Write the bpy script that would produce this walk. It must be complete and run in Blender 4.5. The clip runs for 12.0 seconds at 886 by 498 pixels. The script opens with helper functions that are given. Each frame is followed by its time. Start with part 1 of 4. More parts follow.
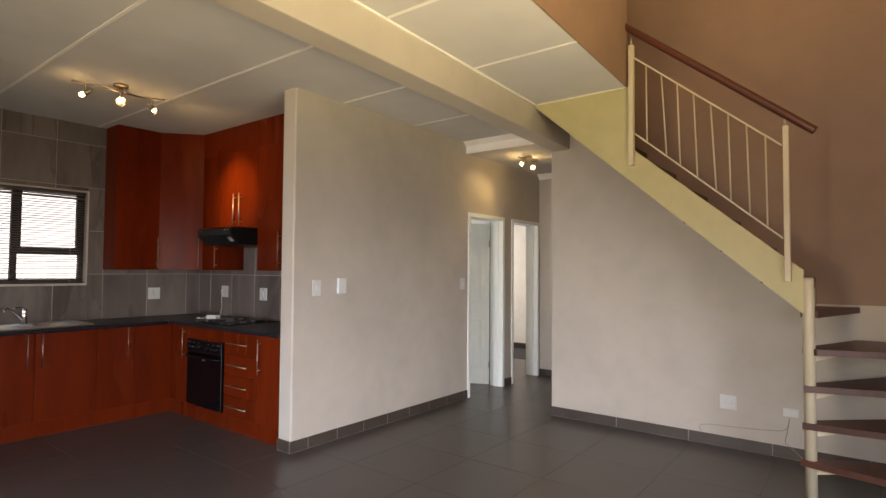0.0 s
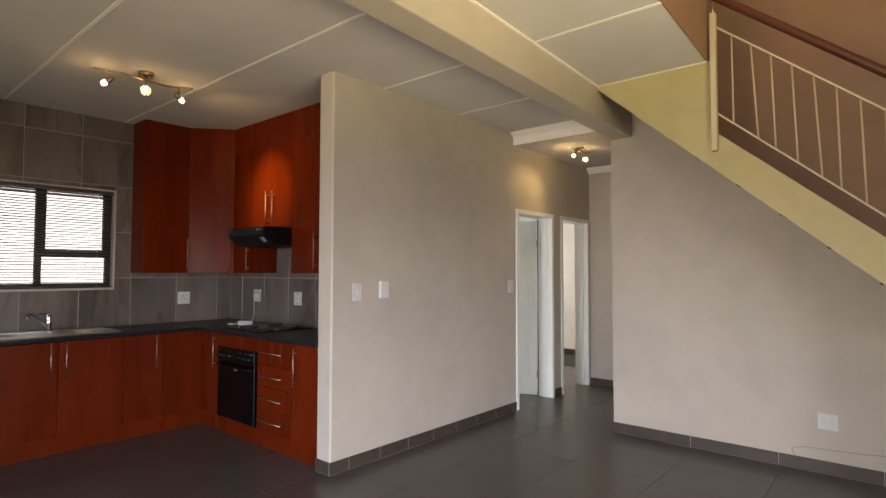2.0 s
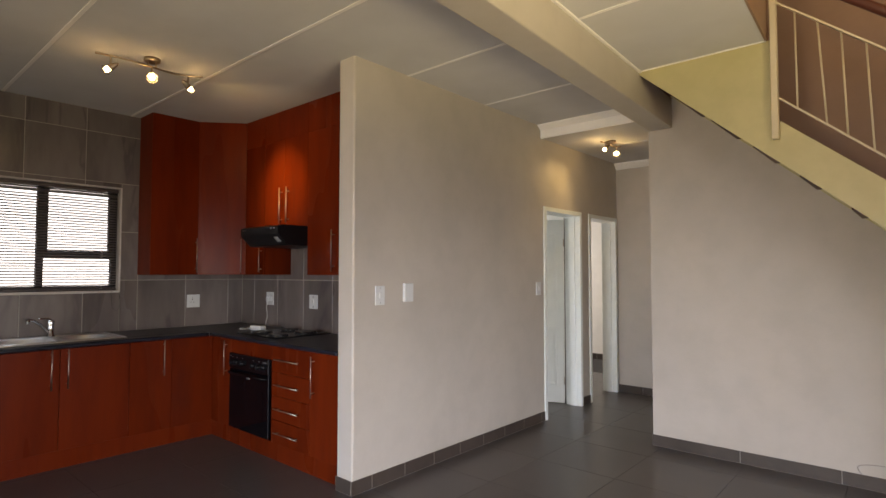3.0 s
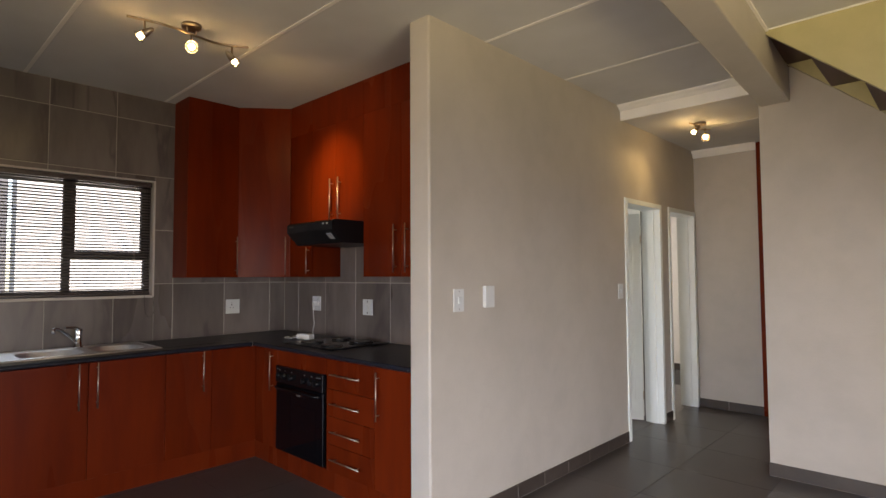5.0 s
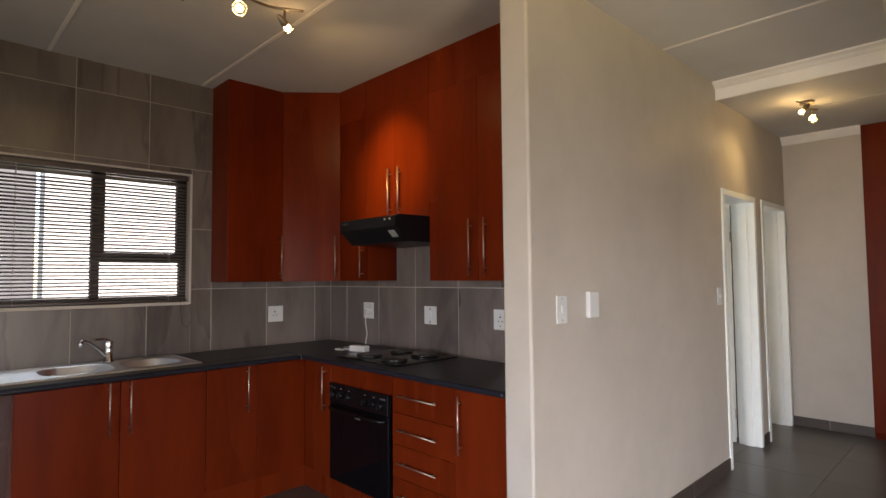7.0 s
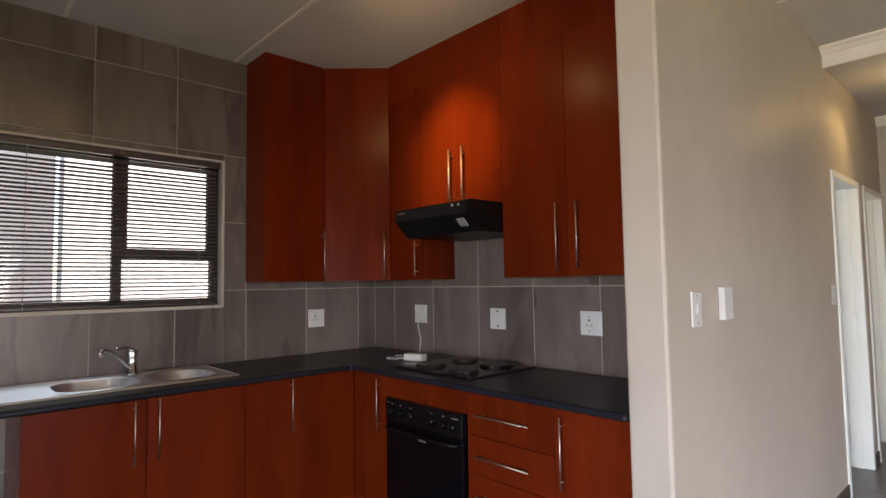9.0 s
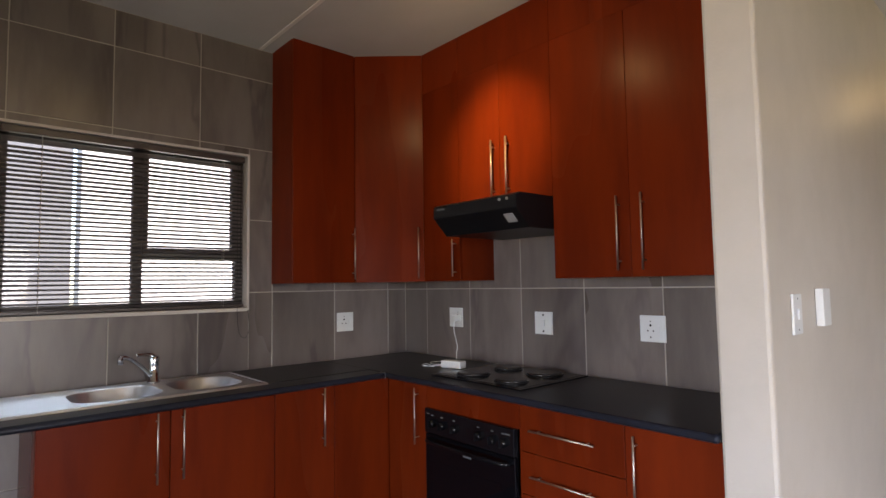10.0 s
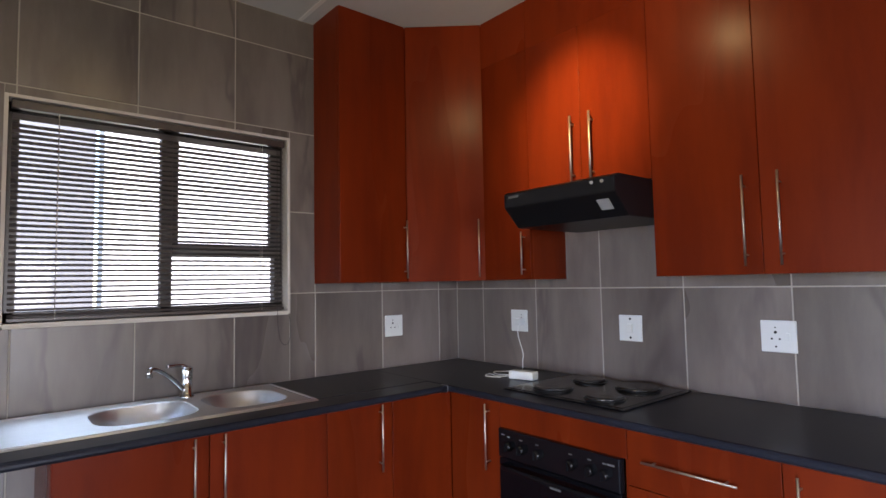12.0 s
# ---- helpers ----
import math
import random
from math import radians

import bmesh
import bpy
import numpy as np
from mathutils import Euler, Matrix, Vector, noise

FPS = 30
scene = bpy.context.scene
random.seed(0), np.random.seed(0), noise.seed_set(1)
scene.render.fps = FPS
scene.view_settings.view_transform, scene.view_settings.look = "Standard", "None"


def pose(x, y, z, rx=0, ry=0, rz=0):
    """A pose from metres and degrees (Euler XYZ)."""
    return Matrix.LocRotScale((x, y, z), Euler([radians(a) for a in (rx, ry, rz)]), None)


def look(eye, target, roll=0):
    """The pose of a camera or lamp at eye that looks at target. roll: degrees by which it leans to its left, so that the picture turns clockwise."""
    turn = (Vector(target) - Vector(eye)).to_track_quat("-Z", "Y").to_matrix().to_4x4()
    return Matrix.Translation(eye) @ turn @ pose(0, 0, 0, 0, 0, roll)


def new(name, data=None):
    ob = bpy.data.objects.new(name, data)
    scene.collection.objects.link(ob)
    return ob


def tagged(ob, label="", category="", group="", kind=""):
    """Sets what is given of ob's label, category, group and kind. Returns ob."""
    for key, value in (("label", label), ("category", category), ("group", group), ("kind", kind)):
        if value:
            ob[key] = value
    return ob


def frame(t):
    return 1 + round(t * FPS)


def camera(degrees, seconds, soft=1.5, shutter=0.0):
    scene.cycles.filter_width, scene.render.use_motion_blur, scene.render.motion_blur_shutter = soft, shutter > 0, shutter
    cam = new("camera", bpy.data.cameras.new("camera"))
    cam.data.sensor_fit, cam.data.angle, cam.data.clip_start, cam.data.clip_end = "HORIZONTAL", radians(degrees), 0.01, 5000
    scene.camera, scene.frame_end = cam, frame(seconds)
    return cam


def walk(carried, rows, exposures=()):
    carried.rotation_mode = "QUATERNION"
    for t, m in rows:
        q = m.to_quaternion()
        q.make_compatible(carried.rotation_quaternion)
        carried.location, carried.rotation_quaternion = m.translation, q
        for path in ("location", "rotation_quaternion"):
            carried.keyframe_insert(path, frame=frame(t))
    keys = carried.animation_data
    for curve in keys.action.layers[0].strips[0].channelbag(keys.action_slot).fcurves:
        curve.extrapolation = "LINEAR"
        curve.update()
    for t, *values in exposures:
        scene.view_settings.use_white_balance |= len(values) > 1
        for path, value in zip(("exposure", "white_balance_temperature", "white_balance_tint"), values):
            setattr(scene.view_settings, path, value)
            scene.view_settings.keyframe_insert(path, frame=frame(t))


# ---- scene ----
cam = camera(78.0, 12.0)
PATH = [
    (0, (0.539, -0.342, 1.43), (-0.682, 1.24, 1.504), 0.4),
    (0.5, (0.479, -0.276, 1.425), (-0.774, 1.28, 1.5), 0.4),
    (1, (0.375, -0.224, 1.42), (-0.901, 1.314, 1.495), 0.3),
    (1.5, (0.242, -0.167, 1.43), (-1.048, 1.36, 1.507), 0.2),
    (2, (0.11, -0.101, 1.428), (-1.188, 1.418, 1.508), 0.1),
    (2.5, (-0.037, -0.031, 1.419), (-1.342, 1.482, 1.503), 0.1),
    (3, (-0.214, 0.043, 1.43), (-1.533, 1.544, 1.514), 0.0),
    (3.2, (-0.313, 0.075, 1.416), (-1.631, 1.576, 1.505), -0.0),
    (5, (-0.901, 0.229, 1.417), (-2.278, 1.677, 1.511), -0.3),
    (5.5, (-1.067, 0.284, 1.43), (-2.46, 1.716, 1.522), -0.3),
    (6, (-1.218, 0.324, 1.427), (-2.629, 1.738, 1.522), -0.4),
    (6.5, (-1.366, 0.346, 1.423), (-2.789, 1.748, 1.521), -0.4),
    (7, (-1.54, 0.368, 1.428), (-2.97, 1.763, 1.53), -0.5),
    (9, (-2.132, 0.486, 1.385), (-3.598, 1.841, 1.507), -0.9),
    (9.5, (-2.274, 0.528, 1.38), (-3.762, 1.858, 1.506), -0.9),
    (10, (-2.418, 0.526, 1.384), (-3.913, 1.849, 1.514), -0.9),
    (10.5, (-2.533, 0.534, 1.385), (-4.038, 1.845, 1.514), -0.9),
    (11, (-2.663, 0.548, 1.387), (-4.176, 1.85, 1.515), -1.0),
    (11.5, (-2.783, 0.587, 1.395), (-4.311, 1.87, 1.521), -1.0),
    (12, (-2.889, 0.594, 1.394), (-4.423, 1.871, 1.519), -1.1),
]
walk(cam, [(t, look(eye, target, roll)) for t, eye, target, roll in PATH], exposures=[(0, 2.67, 7750, 20), (2.5, 2.58, 7620, 20), (5, 2.50, 7600, 20), (7, 2.68, 7700, 21), (9.5, 2.80, 7350, 20), (12, 3.33, 6480, 19)])

# ---- light ----
SUN_EL, SUN_AZ = radians(56), radians(90)
world = bpy.data.worlds.new("world")
scene.world = world
world.use_nodes = True
wn, wl = world.node_tree.nodes, world.node_tree.links
wn.clear()
sky = wn.new("ShaderNodeTexSky")
sky.sky_type, sky.sun_disc, sky.sun_elevation, sky.sun_rotation = "NISHITA", False, SUN_EL, SUN_AZ
bg, wo = wn.new("ShaderNodeBackground"), wn.new("ShaderNodeOutputWorld")
bg.inputs["Strength"].default_value = 0.15
wl.new(sky.outputs[0], bg.inputs[0])
wl.new(bg.outputs[0], wo.inputs[0])
sun = new("sun", bpy.data.lights.new("sun", "SUN"))
sun.data.energy, sun.data.angle, sun.data.color = 5.0, radians(0.5), (1, 0.95, 0.88)
sun.matrix_world = look((math.cos(SUN_EL), 0, math.sin(SUN_EL)), (0, 0, 0))


def area(name, at, to, w, h, energy, colour, spread=180):
    """A soft lamp: the sky's light in a window's opening, and added fill lamps."""
    ob = new(name, bpy.data.lights.new(name, "AREA"))
    ob.data.shape, ob.data.size, ob.data.size_y, ob.data.energy, ob.data.color = "RECTANGLE", w, h, energy, colour
    ob.data.spread = radians(spread)
    ob.matrix_world = look(at, to)
    return ob


DAY = (0.72, 0.81, 1.0)
LAWN = (1.0, 0.89, 0.52)
area("daylight_patio_sky", (2.56, 0.3, 1.2), (0.9, 0.98, -0.35), 2.2, 1.9, 26.5, DAY, 106)
area("daylight_patio_lawn", (2.55, 0.3, 1.0), (1.75, 0.64, 2.6), 2.2, 1.8, 41, LAWN, 100)
area("daylight_glass_door_sky", (-1.6, -4.05, 1.2), (-3.1, 3.0, -0.3), 1.7, 1.9, 5.2, (0.45, 0.65, 1.0), 55)
area("daylight_glass_door_lawn", (-1.6, -4.04, 1.0), (-2.4, 3.4, 2.3), 0.9, 1.2, 3.4, (1.0, 0.82, 0.48), 72)
# weak fill lamp added on the kitchen's unseen south side, no door known there
area("kitchen_south_fill", (-4.3, -4.05, 1.15), (-4.3, 0, 0.9), 1.1, 2.0, 0.36, (0.62, 0.76, 1.0))
# strip lamp added inside the blind to brighten the sink's drainer
area("window_strip_fill", (-5.636, 0.95, 1.44), (-5.136, 0.95, 0.57), 0.6, 0.05, 0.065, (0.60, 0.80, 1.0), 72)
area("daylight_bathroom", (-5.55, 4.4, 1.7), (-3, 4.8, 1.2), 0.9, 0.8, 7, (0.80, 0.93, 1.0))
area("daylight_bedroom", (-6.3, 7.6, 1.6), (-3, 7.6, 1.2), 1.6, 1.2, 8.5, (0.94, 0.97, 1.0))
area("daylight_upper", (0.8, -3.95, 4.2), (0.4, 3, 3.4), 2.0, 1.2, 5.6, (1.0, 0.90, 0.80))
WARM = (1.0, 0.75, 0.32)


def spot(name, at, to, energy, cone=55, blend=0.8):
    ob = new(name, bpy.data.lights.new(name, "SPOT"))
    ob.data.energy, ob.data.spot_size, ob.data.spot_blend, ob.data.color, ob.data.shadow_soft_size = energy, radians(cone), blend, WARM, 0.025
    ob.matrix_world = look(at, to)
    return ob


def glow_lamp(name, at, energy):
    ob = new(name, bpy.data.lights.new(name, "POINT"))
    ob.data.energy, ob.data.color, ob.data.shadow_soft_size = energy, WARM, 0.02
    ob.location = at
    return ob


# ---- materials ----
def material(name, base, rough=0.6, metal=0.0, coat=0.0, vary=0.0, vscale=3.0, bump=0.0, bscale=60.0, stretch=(1, 1, 1), second=None, sscale=8.0, samount=0.5, rvary=0.0, island=0.0, spec=0.5):
    m = bpy.data.materials.new(name)
    m.use_nodes = True
    n, l = m.node_tree.nodes, m.node_tree.links
    p = n["Principled BSDF"]
    p.inputs["Roughness"].default_value, p.inputs["Metallic"].default_value = rough, metal
    p.inputs["Coat Weight"].default_value = coat
    p.inputs["Specular IOR Level"].default_value = spec
    geo = n.new("ShaderNodeNewGeometry")
    mp = n.new("ShaderNodeMapping")
    mp.inputs["Scale"].default_value = stretch
    l.new(geo.outputs["Position"], mp.inputs["Vector"])
    info = n.new("ShaderNodeObjectInfo")
    add = n.new("ShaderNodeVectorMath")
    add.operation = "MULTIPLY_ADD"
    l.new(info.outputs["Random"], add.inputs[0])
    add.inputs[1].default_value = (7, 11, 5) if island else (0, 0, 0)
    l.new(mp.outputs[0], add.inputs[2])
    vec = add.outputs[0]
    col = n.new("ShaderNodeMix")
    col.data_type = "RGBA"
    col.inputs["A"].default_value = (*base, 1)
    col.inputs["B"].default_value = (*(second or [c * 0.7 for c in base]), 1)
    t1 = n.new("ShaderNodeTexNoise")
    t1.inputs["Scale"].default_value, t1.inputs["Detail"].default_value, t1.inputs["Roughness"].default_value = sscale, 6, 0.6
    l.new(vec, t1.inputs["Vector"])
    r1 = n.new("ShaderNodeMapRange")
    r1.interpolation_type = "SMOOTHSTEP"
    r1.inputs["From Min"].default_value, r1.inputs["From Max"].default_value, r1.inputs["To Max"].default_value = 0.35, 0.7, samount
    l.new(t1.outputs["Fac"], r1.inputs["Value"])
    l.new(r1.outputs[0], col.inputs["Factor"])
    t2 = n.new("ShaderNodeTexNoise")
    t2.inputs["Scale"].default_value, t2.inputs["Detail"].default_value = vscale, 3
    l.new(vec, t2.inputs["Vector"])
    hsv = n.new("ShaderNodeHueSaturation")
    r2 = n.new("ShaderNodeMapRange")
    r2.interpolation_type = "SMOOTHSTEP"
    r2.inputs["From Min"].default_value, r2.inputs["From Max"].default_value = 0.3, 0.7
    r2.inputs["To Min"].default_value, r2.inputs["To Max"].default_value = 1 - vary, 1 + vary
    l.new(t2.outputs["Fac"], r2.inputs["Value"])
    if island:
        ma = n.new("ShaderNodeMath")
        ma.operation = "MULTIPLY_ADD"
        l.new(info.outputs["Random"], ma.inputs[0])
        ma.inputs[1].default_value = island
        l.new(r2.outputs[0], ma.inputs[2])
        l.new(ma.outputs[0], hsv.inputs["Value"])
    else:
        l.new(r2.outputs[0], hsv.inputs["Value"])
    l.new(col.outputs["Result"], hsv.inputs["Color"])
    l.new(hsv.outputs[0], p.inputs["Base Color"])
    if rvary:
        r3 = n.new("ShaderNodeMapRange")
        r3.interpolation_type = "SMOOTHSTEP"
        r3.inputs["From Min"].default_value, r3.inputs["From Max"].default_value = 0.3, 0.7
        r3.inputs["To Min"].default_value, r3.inputs["To Max"].default_value = rough - rvary, rough + rvary
        l.new(t2.outputs["Fac"], r3.inputs["Value"])
        l.new(r3.outputs[0], p.inputs["Roughness"])
    if bump:
        t3 = n.new("ShaderNodeTexNoise")
        t3.inputs["Scale"].default_value, t3.inputs["Detail"].default_value = bscale, 4
        l.new(geo.outputs["Position"], t3.inputs["Vector"])
        b = n.new("ShaderNodeBump")
        b.inputs["Strength"].default_value, b.inputs["Distance"].default_value = bump, 0.003
        l.new(t3.outputs["Fac"], b.inputs["Height"])
        l.new(b.outputs[0], p.inputs["Normal"])
    return m


def glow(name, colour, strength):
    m = bpy.data.materials.new(name)
    m.use_nodes = True
    p = m.node_tree.nodes["Principled BSDF"]
    p.inputs["Base Color"].default_value = (*colour, 1)
    p.inputs["Emission Color"].default_value = (*colour, 1)
    p.inputs["Emission Strength"].default_value = strength
    return m


M = dict(
    paint=material("beige_paint", (0.465, 0.426, 0.369), 0.5, vary=0.05, vscale=1.3, bump=0.25, bscale=90, second=(0.42, 0.385, 0.33), sscale=5, samount=0.6, rvary=0.06),
    brown=material("brown_paint", (0.262, 0.165, 0.112), 0.5, vary=0.06, vscale=1.5, bump=0.25, bscale=90, sscale=5, samount=0.25),
    cream=material("cream_paint", (0.76, 0.74, 0.68), 0.6, vary=0.03, bump=0.2, bscale=90, samount=0.15),
    plaster=material("white_ceiling", (0.56, 0.565, 0.57), 0.8, vary=0.03, bump=0.15, bscale=50, samount=0.12, sscale=2),
    strip=material("white_cover_strip", (0.80, 0.79, 0.76), 0.5, vary=0.02, samount=0.1),
    white=material("white_gloss_paint", (0.76, 0.81, 0.78), 0.36, vary=0.02, bump=0.015, bscale=120, samount=0.1),
    plastic=material("white_plastic", (0.60, 0.62, 0.61), 0.35, samount=0.05, vary=0.01),
    wood=material("cherry_laminate", (0.122, 0.0146, 0.0028), 0.29, coat=0.0, vary=0.12, vscale=1.6, stretch=(1, 1, 0.16), second=(0.078, 0.0085, 0.0024), sscale=7, samount=0.7, rvary=0.05, island=0.02, spec=0.085),
    tread=material("dark_stained_wood", (0.080, 0.024, 0.014), 0.42, vary=0.15, vscale=3, stretch=(1, 0.15, 1), second=(0.036, 0.013, 0.008), sscale=20, samount=0.7),
    rail=material("brown_varnished_wood", (0.085, 0.023, 0.013), 0.36, coat=0.1, vary=0.1, stretch=(0.2, 1, 0.2), sscale=25, samount=0.5),
    yellow=material("pale_yellow_paint", (0.46, 0.42, 0.225), 0.4, vary=0.04, bump=0.1, samount=0.2),
    ivory=material("ivory_painted_steel", (0.56, 0.50, 0.36), 0.38, vary=0.04, samount=0.2, bump=0.05),
    floor=material("dark_floor_tile", (0.062, 0.053, 0.049), 0.33, vary=0.05, vscale=1.2, bump=0.10, bscale=60, second=(0.074, 0.063, 0.057), sscale=3, samount=0.5, island=0.08, rvary=0.015),
    grout_dark=material("dark_grout", (0.035, 0.032, 0.03), 0.9, samount=0.3),
    skirting=material("dark_skirting_tile", (0.056, 0.043, 0.035), 0.4, vary=0.1, island=0.05, sscale=10, samount=0.5),
    tile=material("grey_stone_tile", (0.148, 0.124, 0.112), 0.33, vary=0.18, vscale=2.4, stretch=(1, 1, 0.26), second=(0.092, 0.074, 0.066), sscale=5, samount=0.8, rvary=0.06, island=0.10, bump=0.05),
    grout=material("light_grout", (0.36, 0.33, 0.29), 0.85, samount=0.3, sscale=12),
    worktop=material("dark_worktop", (0.011, 0.012, 0.018), 0.3, vary=0.1, bump=0.04, bscale=500, second=(0.020, 0.021, 0.029), sscale=140, samount=0.5, spec=0.16),
    steel=material("stainless_steel", (0.70, 0.71, 0.73), 0.34, metal=1, vary=0.03, stretch=(1, 0.1, 1), sscale=60, samount=0.15, rvary=0.06),
    chrome=material("chrome", (0.60, 0.61, 0.63), 0.09, metal=1, samount=0.02),
    nickel=material("brushed_nickel", (0.46, 0.39, 0.31), 0.45, metal=1, vary=0.04, samount=0.1),
    black=material("black_enamel", (0.005, 0.005, 0.006), 0.13, spec=0.22, vary=0.1, samount=0.3),
    lampmetal=material("antique_nickel", (0.38, 0.30, 0.22), 0.33, metal=1, vary=0.05, samount=0.2),
    blackmatt=material("black_painted_metal", (0.006, 0.006, 0.007), 0.36, spec=0.22, vary=0.1, bump=0.05, samount=0.3),
    plate=material("seasoned_black_hotplate", (0.016, 0.015, 0.015), 0.24, vary=0.1, samount=0.3, rvary=0.04),
    ovenglass=material("black_oven_glass", (0.003, 0.003, 0.004), 0.06, spec=0.2, samount=0.1),
    dark=material("dark_void", (0.01, 0.01, 0.01), 0.8),
    bronze=material("bronze_aluminium", (0.035, 0.030, 0.028), 0.35, metal=0.4, vary=0.05, samount=0.2),
    slat=material("dark_brown_slat", (0.16, 0.13, 0.12), 0.35, vary=0.08, samount=0.3, sscale=20),
    blindrail=material("dark_brown_rail", (0.055, 0.040, 0.036), 0.35, vary=0.05, samount=0.2),
    cord=material("pale_cord", (0.5, 0.46, 0.42), 0.7, samount=0.1),
    cable=material("grey_cable", (0.28, 0.25, 0.23), 0.6, samount=0.1),
    grey=material("light_grey_plastic", (0.25, 0.25, 0.25), 0.4, samount=0.1),
    mark=material("faded_grey_print", (0.09, 0.09, 0.09), 0.5, samount=0.1),
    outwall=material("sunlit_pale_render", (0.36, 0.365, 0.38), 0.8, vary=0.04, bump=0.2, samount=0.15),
    # dark base holds the neighbouring house's shade, as the sun strikes its face
    outdark=material("shaded_blue_grey_render", (0.060, 0.065, 0.08), 0.8, vary=0.05, samount=0.2),
    ground=material("dry_lawn", (0.12, 0.13, 0.06), 0.9, vary=0.2, sscale=3, samount=0.6, bump=0.4, bscale=30),
    bulb=glow("lit_bulb", (1.0, 0.68, 0.28), 9.0),
)


def veins(m, dark, scale=3.2):
    """Thin dark upright streaks through a stone-like tile."""
    n, l = m.node_tree.nodes, m.node_tree.links
    p = n["Principled BSDF"]
    old = p.inputs["Base Color"].links[0].from_socket
    vec = [q for q in n if q.type == "VECT_MATH"][0].outputs[0]
    t = n.new("ShaderNodeTexNoise")
    t.inputs["Scale"].default_value, t.inputs["Detail"].default_value, t.inputs["Distortion"].default_value = scale, 4, 0.5
    l.new(vec, t.inputs["Vector"])
    d = n.new("ShaderNodeMath")
    d.operation = "SUBTRACT"
    l.new(t.outputs["Fac"], d.inputs[0])
    d.inputs[1].default_value = 0.5
    a = n.new("ShaderNodeMath")
    a.operation = "ABSOLUTE"
    l.new(d.outputs[0], a.inputs[0])
    r = n.new("ShaderNodeMapRange")
    r.interpolation_type = "SMOOTHSTEP"
    r.inputs["From Min"].default_value, r.inputs["From Max"].default_value = 0.0, 0.05
    r.inputs["To Min"].default_value, r.inputs["To Max"].default_value = 0.5, 0.0
    l.new(a.outputs[0], r.inputs["Value"])
    t4 = n.new("ShaderNodeTexNoise")
    t4.inputs["Scale"].default_value = 2.6
    l.new(vec, t4.inputs["Vector"])
    r4 = n.new("ShaderNodeMapRange")
    r4.inputs["From Min"].default_value, r4.inputs["From Max"].default_value = 0.45, 0.62
    l.new(t4.outputs["Fac"], r4.inputs["Value"])
    mu = n.new("ShaderNodeMath")
    mu.operation = "MULTIPLY"
    l.new(r.outputs[0], mu.inputs[0])
    l.new(r4.outputs[0], mu.inputs[1])
    mx = n.new("ShaderNodeMix")
    mx.data_type = "RGBA"
    l.new(mu.outputs[0], mx.inputs["Factor"])
    l.new(old, mx.inputs["A"])
    mx.inputs["B"].default_value = (*dark, 1)
    l.new(mx.outputs["Result"], p.inputs["Base Color"])


sp = M["steel"].node_tree.nodes["Principled BSDF"]
sp.inputs["Anisotropic"].default_value = 0.8
tn = M["steel"].node_tree.nodes.new("ShaderNodeCombineXYZ")
tn.inputs[0].default_value = 1.0
M["steel"].node_tree.links.new(tn.outputs[0], sp.inputs["Tangent"])
veins(M["tile"], (0.045, 0.034, 0.036))
glass = bpy.data.materials.new("window_glass")
glass.use_nodes = True
gp = glass.node_tree.nodes["Principled BSDF"]
gp.inputs["Transmission Weight"].default_value, gp.inputs["Roughness"].default_value, gp.inputs["IOR"].default_value = 1.0, 0.0, 1.45
gp.inputs["Base Color"].default_value = (0.96, 0.98, 0.97, 1)
M["glass"] = glass


# ---- mesh helpers ----
def box(bm, x0, x1, y0, y1, z0, z1, bevel=0.0, seg=2):
    r = bmesh.ops.create_cube(bm, size=1)
    for v in r["verts"]:
        v.co = Vector(((x0 + x1) / 2 + v.co.x * (x1 - x0), (y0 + y1) / 2 + v.co.y * (y1 - y0), (z0 + z1) / 2 + v.co.z * (z1 - z0)))
    if bevel:
        edges = list({e for v in r["verts"] for e in v.link_edges})
        bmesh.ops.bevel(bm, geom=edges, offset=bevel, segments=seg, affect="EDGES", profile=0.5)
    return bm


def boxes(*specs, bevel=0.0):
    bm = bmesh.new()
    for s in specs:
        box(bm, *s, bevel=bevel)
    return bm


def prism(bm, pts, axis, a, b):
    """An outline of 2D points pushed from a to b along an axis."""
    def put(p, c):
        return {"x": (c, p[0], p[1]), "y": (p[0], c, p[1]), "z": (p[0], p[1], c)}[axis]
    lo, hi = [bm.verts.new(put(p, a)) for p in pts], [bm.verts.new(put(p, b)) for p in pts]
    n = len(pts)
    fs = [bm.faces.new(lo), bm.faces.new(hi)]
    fs += [bm.faces.new((lo[i], lo[(i + 1) % n], hi[(i + 1) % n], hi[i])) for i in range(n)]
    bmesh.ops.recalc_face_normals(bm, faces=fs)
    return bm


def tube(bm, points, radius, seg=10, radii=None):
    """A round bar along points, with closed ends."""
    pts = [Vector(p) for p in points]
    rings = []
    for i, p in enumerate(pts):
        d = (pts[min(i + 1, len(pts) - 1)] - pts[max(i - 1, 0)]).normalized()
        side = d.cross(Vector((0, 0, 1)) if abs(d.z) < 0.9 else Vector((1, 0, 0))).normalized()
        up = d.cross(side)
        r = radii[i] if radii else radius
        rings.append([bm.verts.new(p + side * r * math.cos(a) + up * r * math.sin(a)) for a in (2 * math.pi * k / seg for k in range(seg))])
    fs = []
    for a, b in zip(rings, rings[1:]):
        fs += [bm.faces.new((a[k], a[(k + 1) % seg], b[(k + 1) % seg], b[k])) for k in range(seg)]
    fs += [bm.faces.new(rings[0]), bm.faces.new(rings[-1])]
    for f in fs[:-2]:
        f.smooth = True
    bmesh.ops.recalc_face_normals(bm, faces=fs)
    return bm


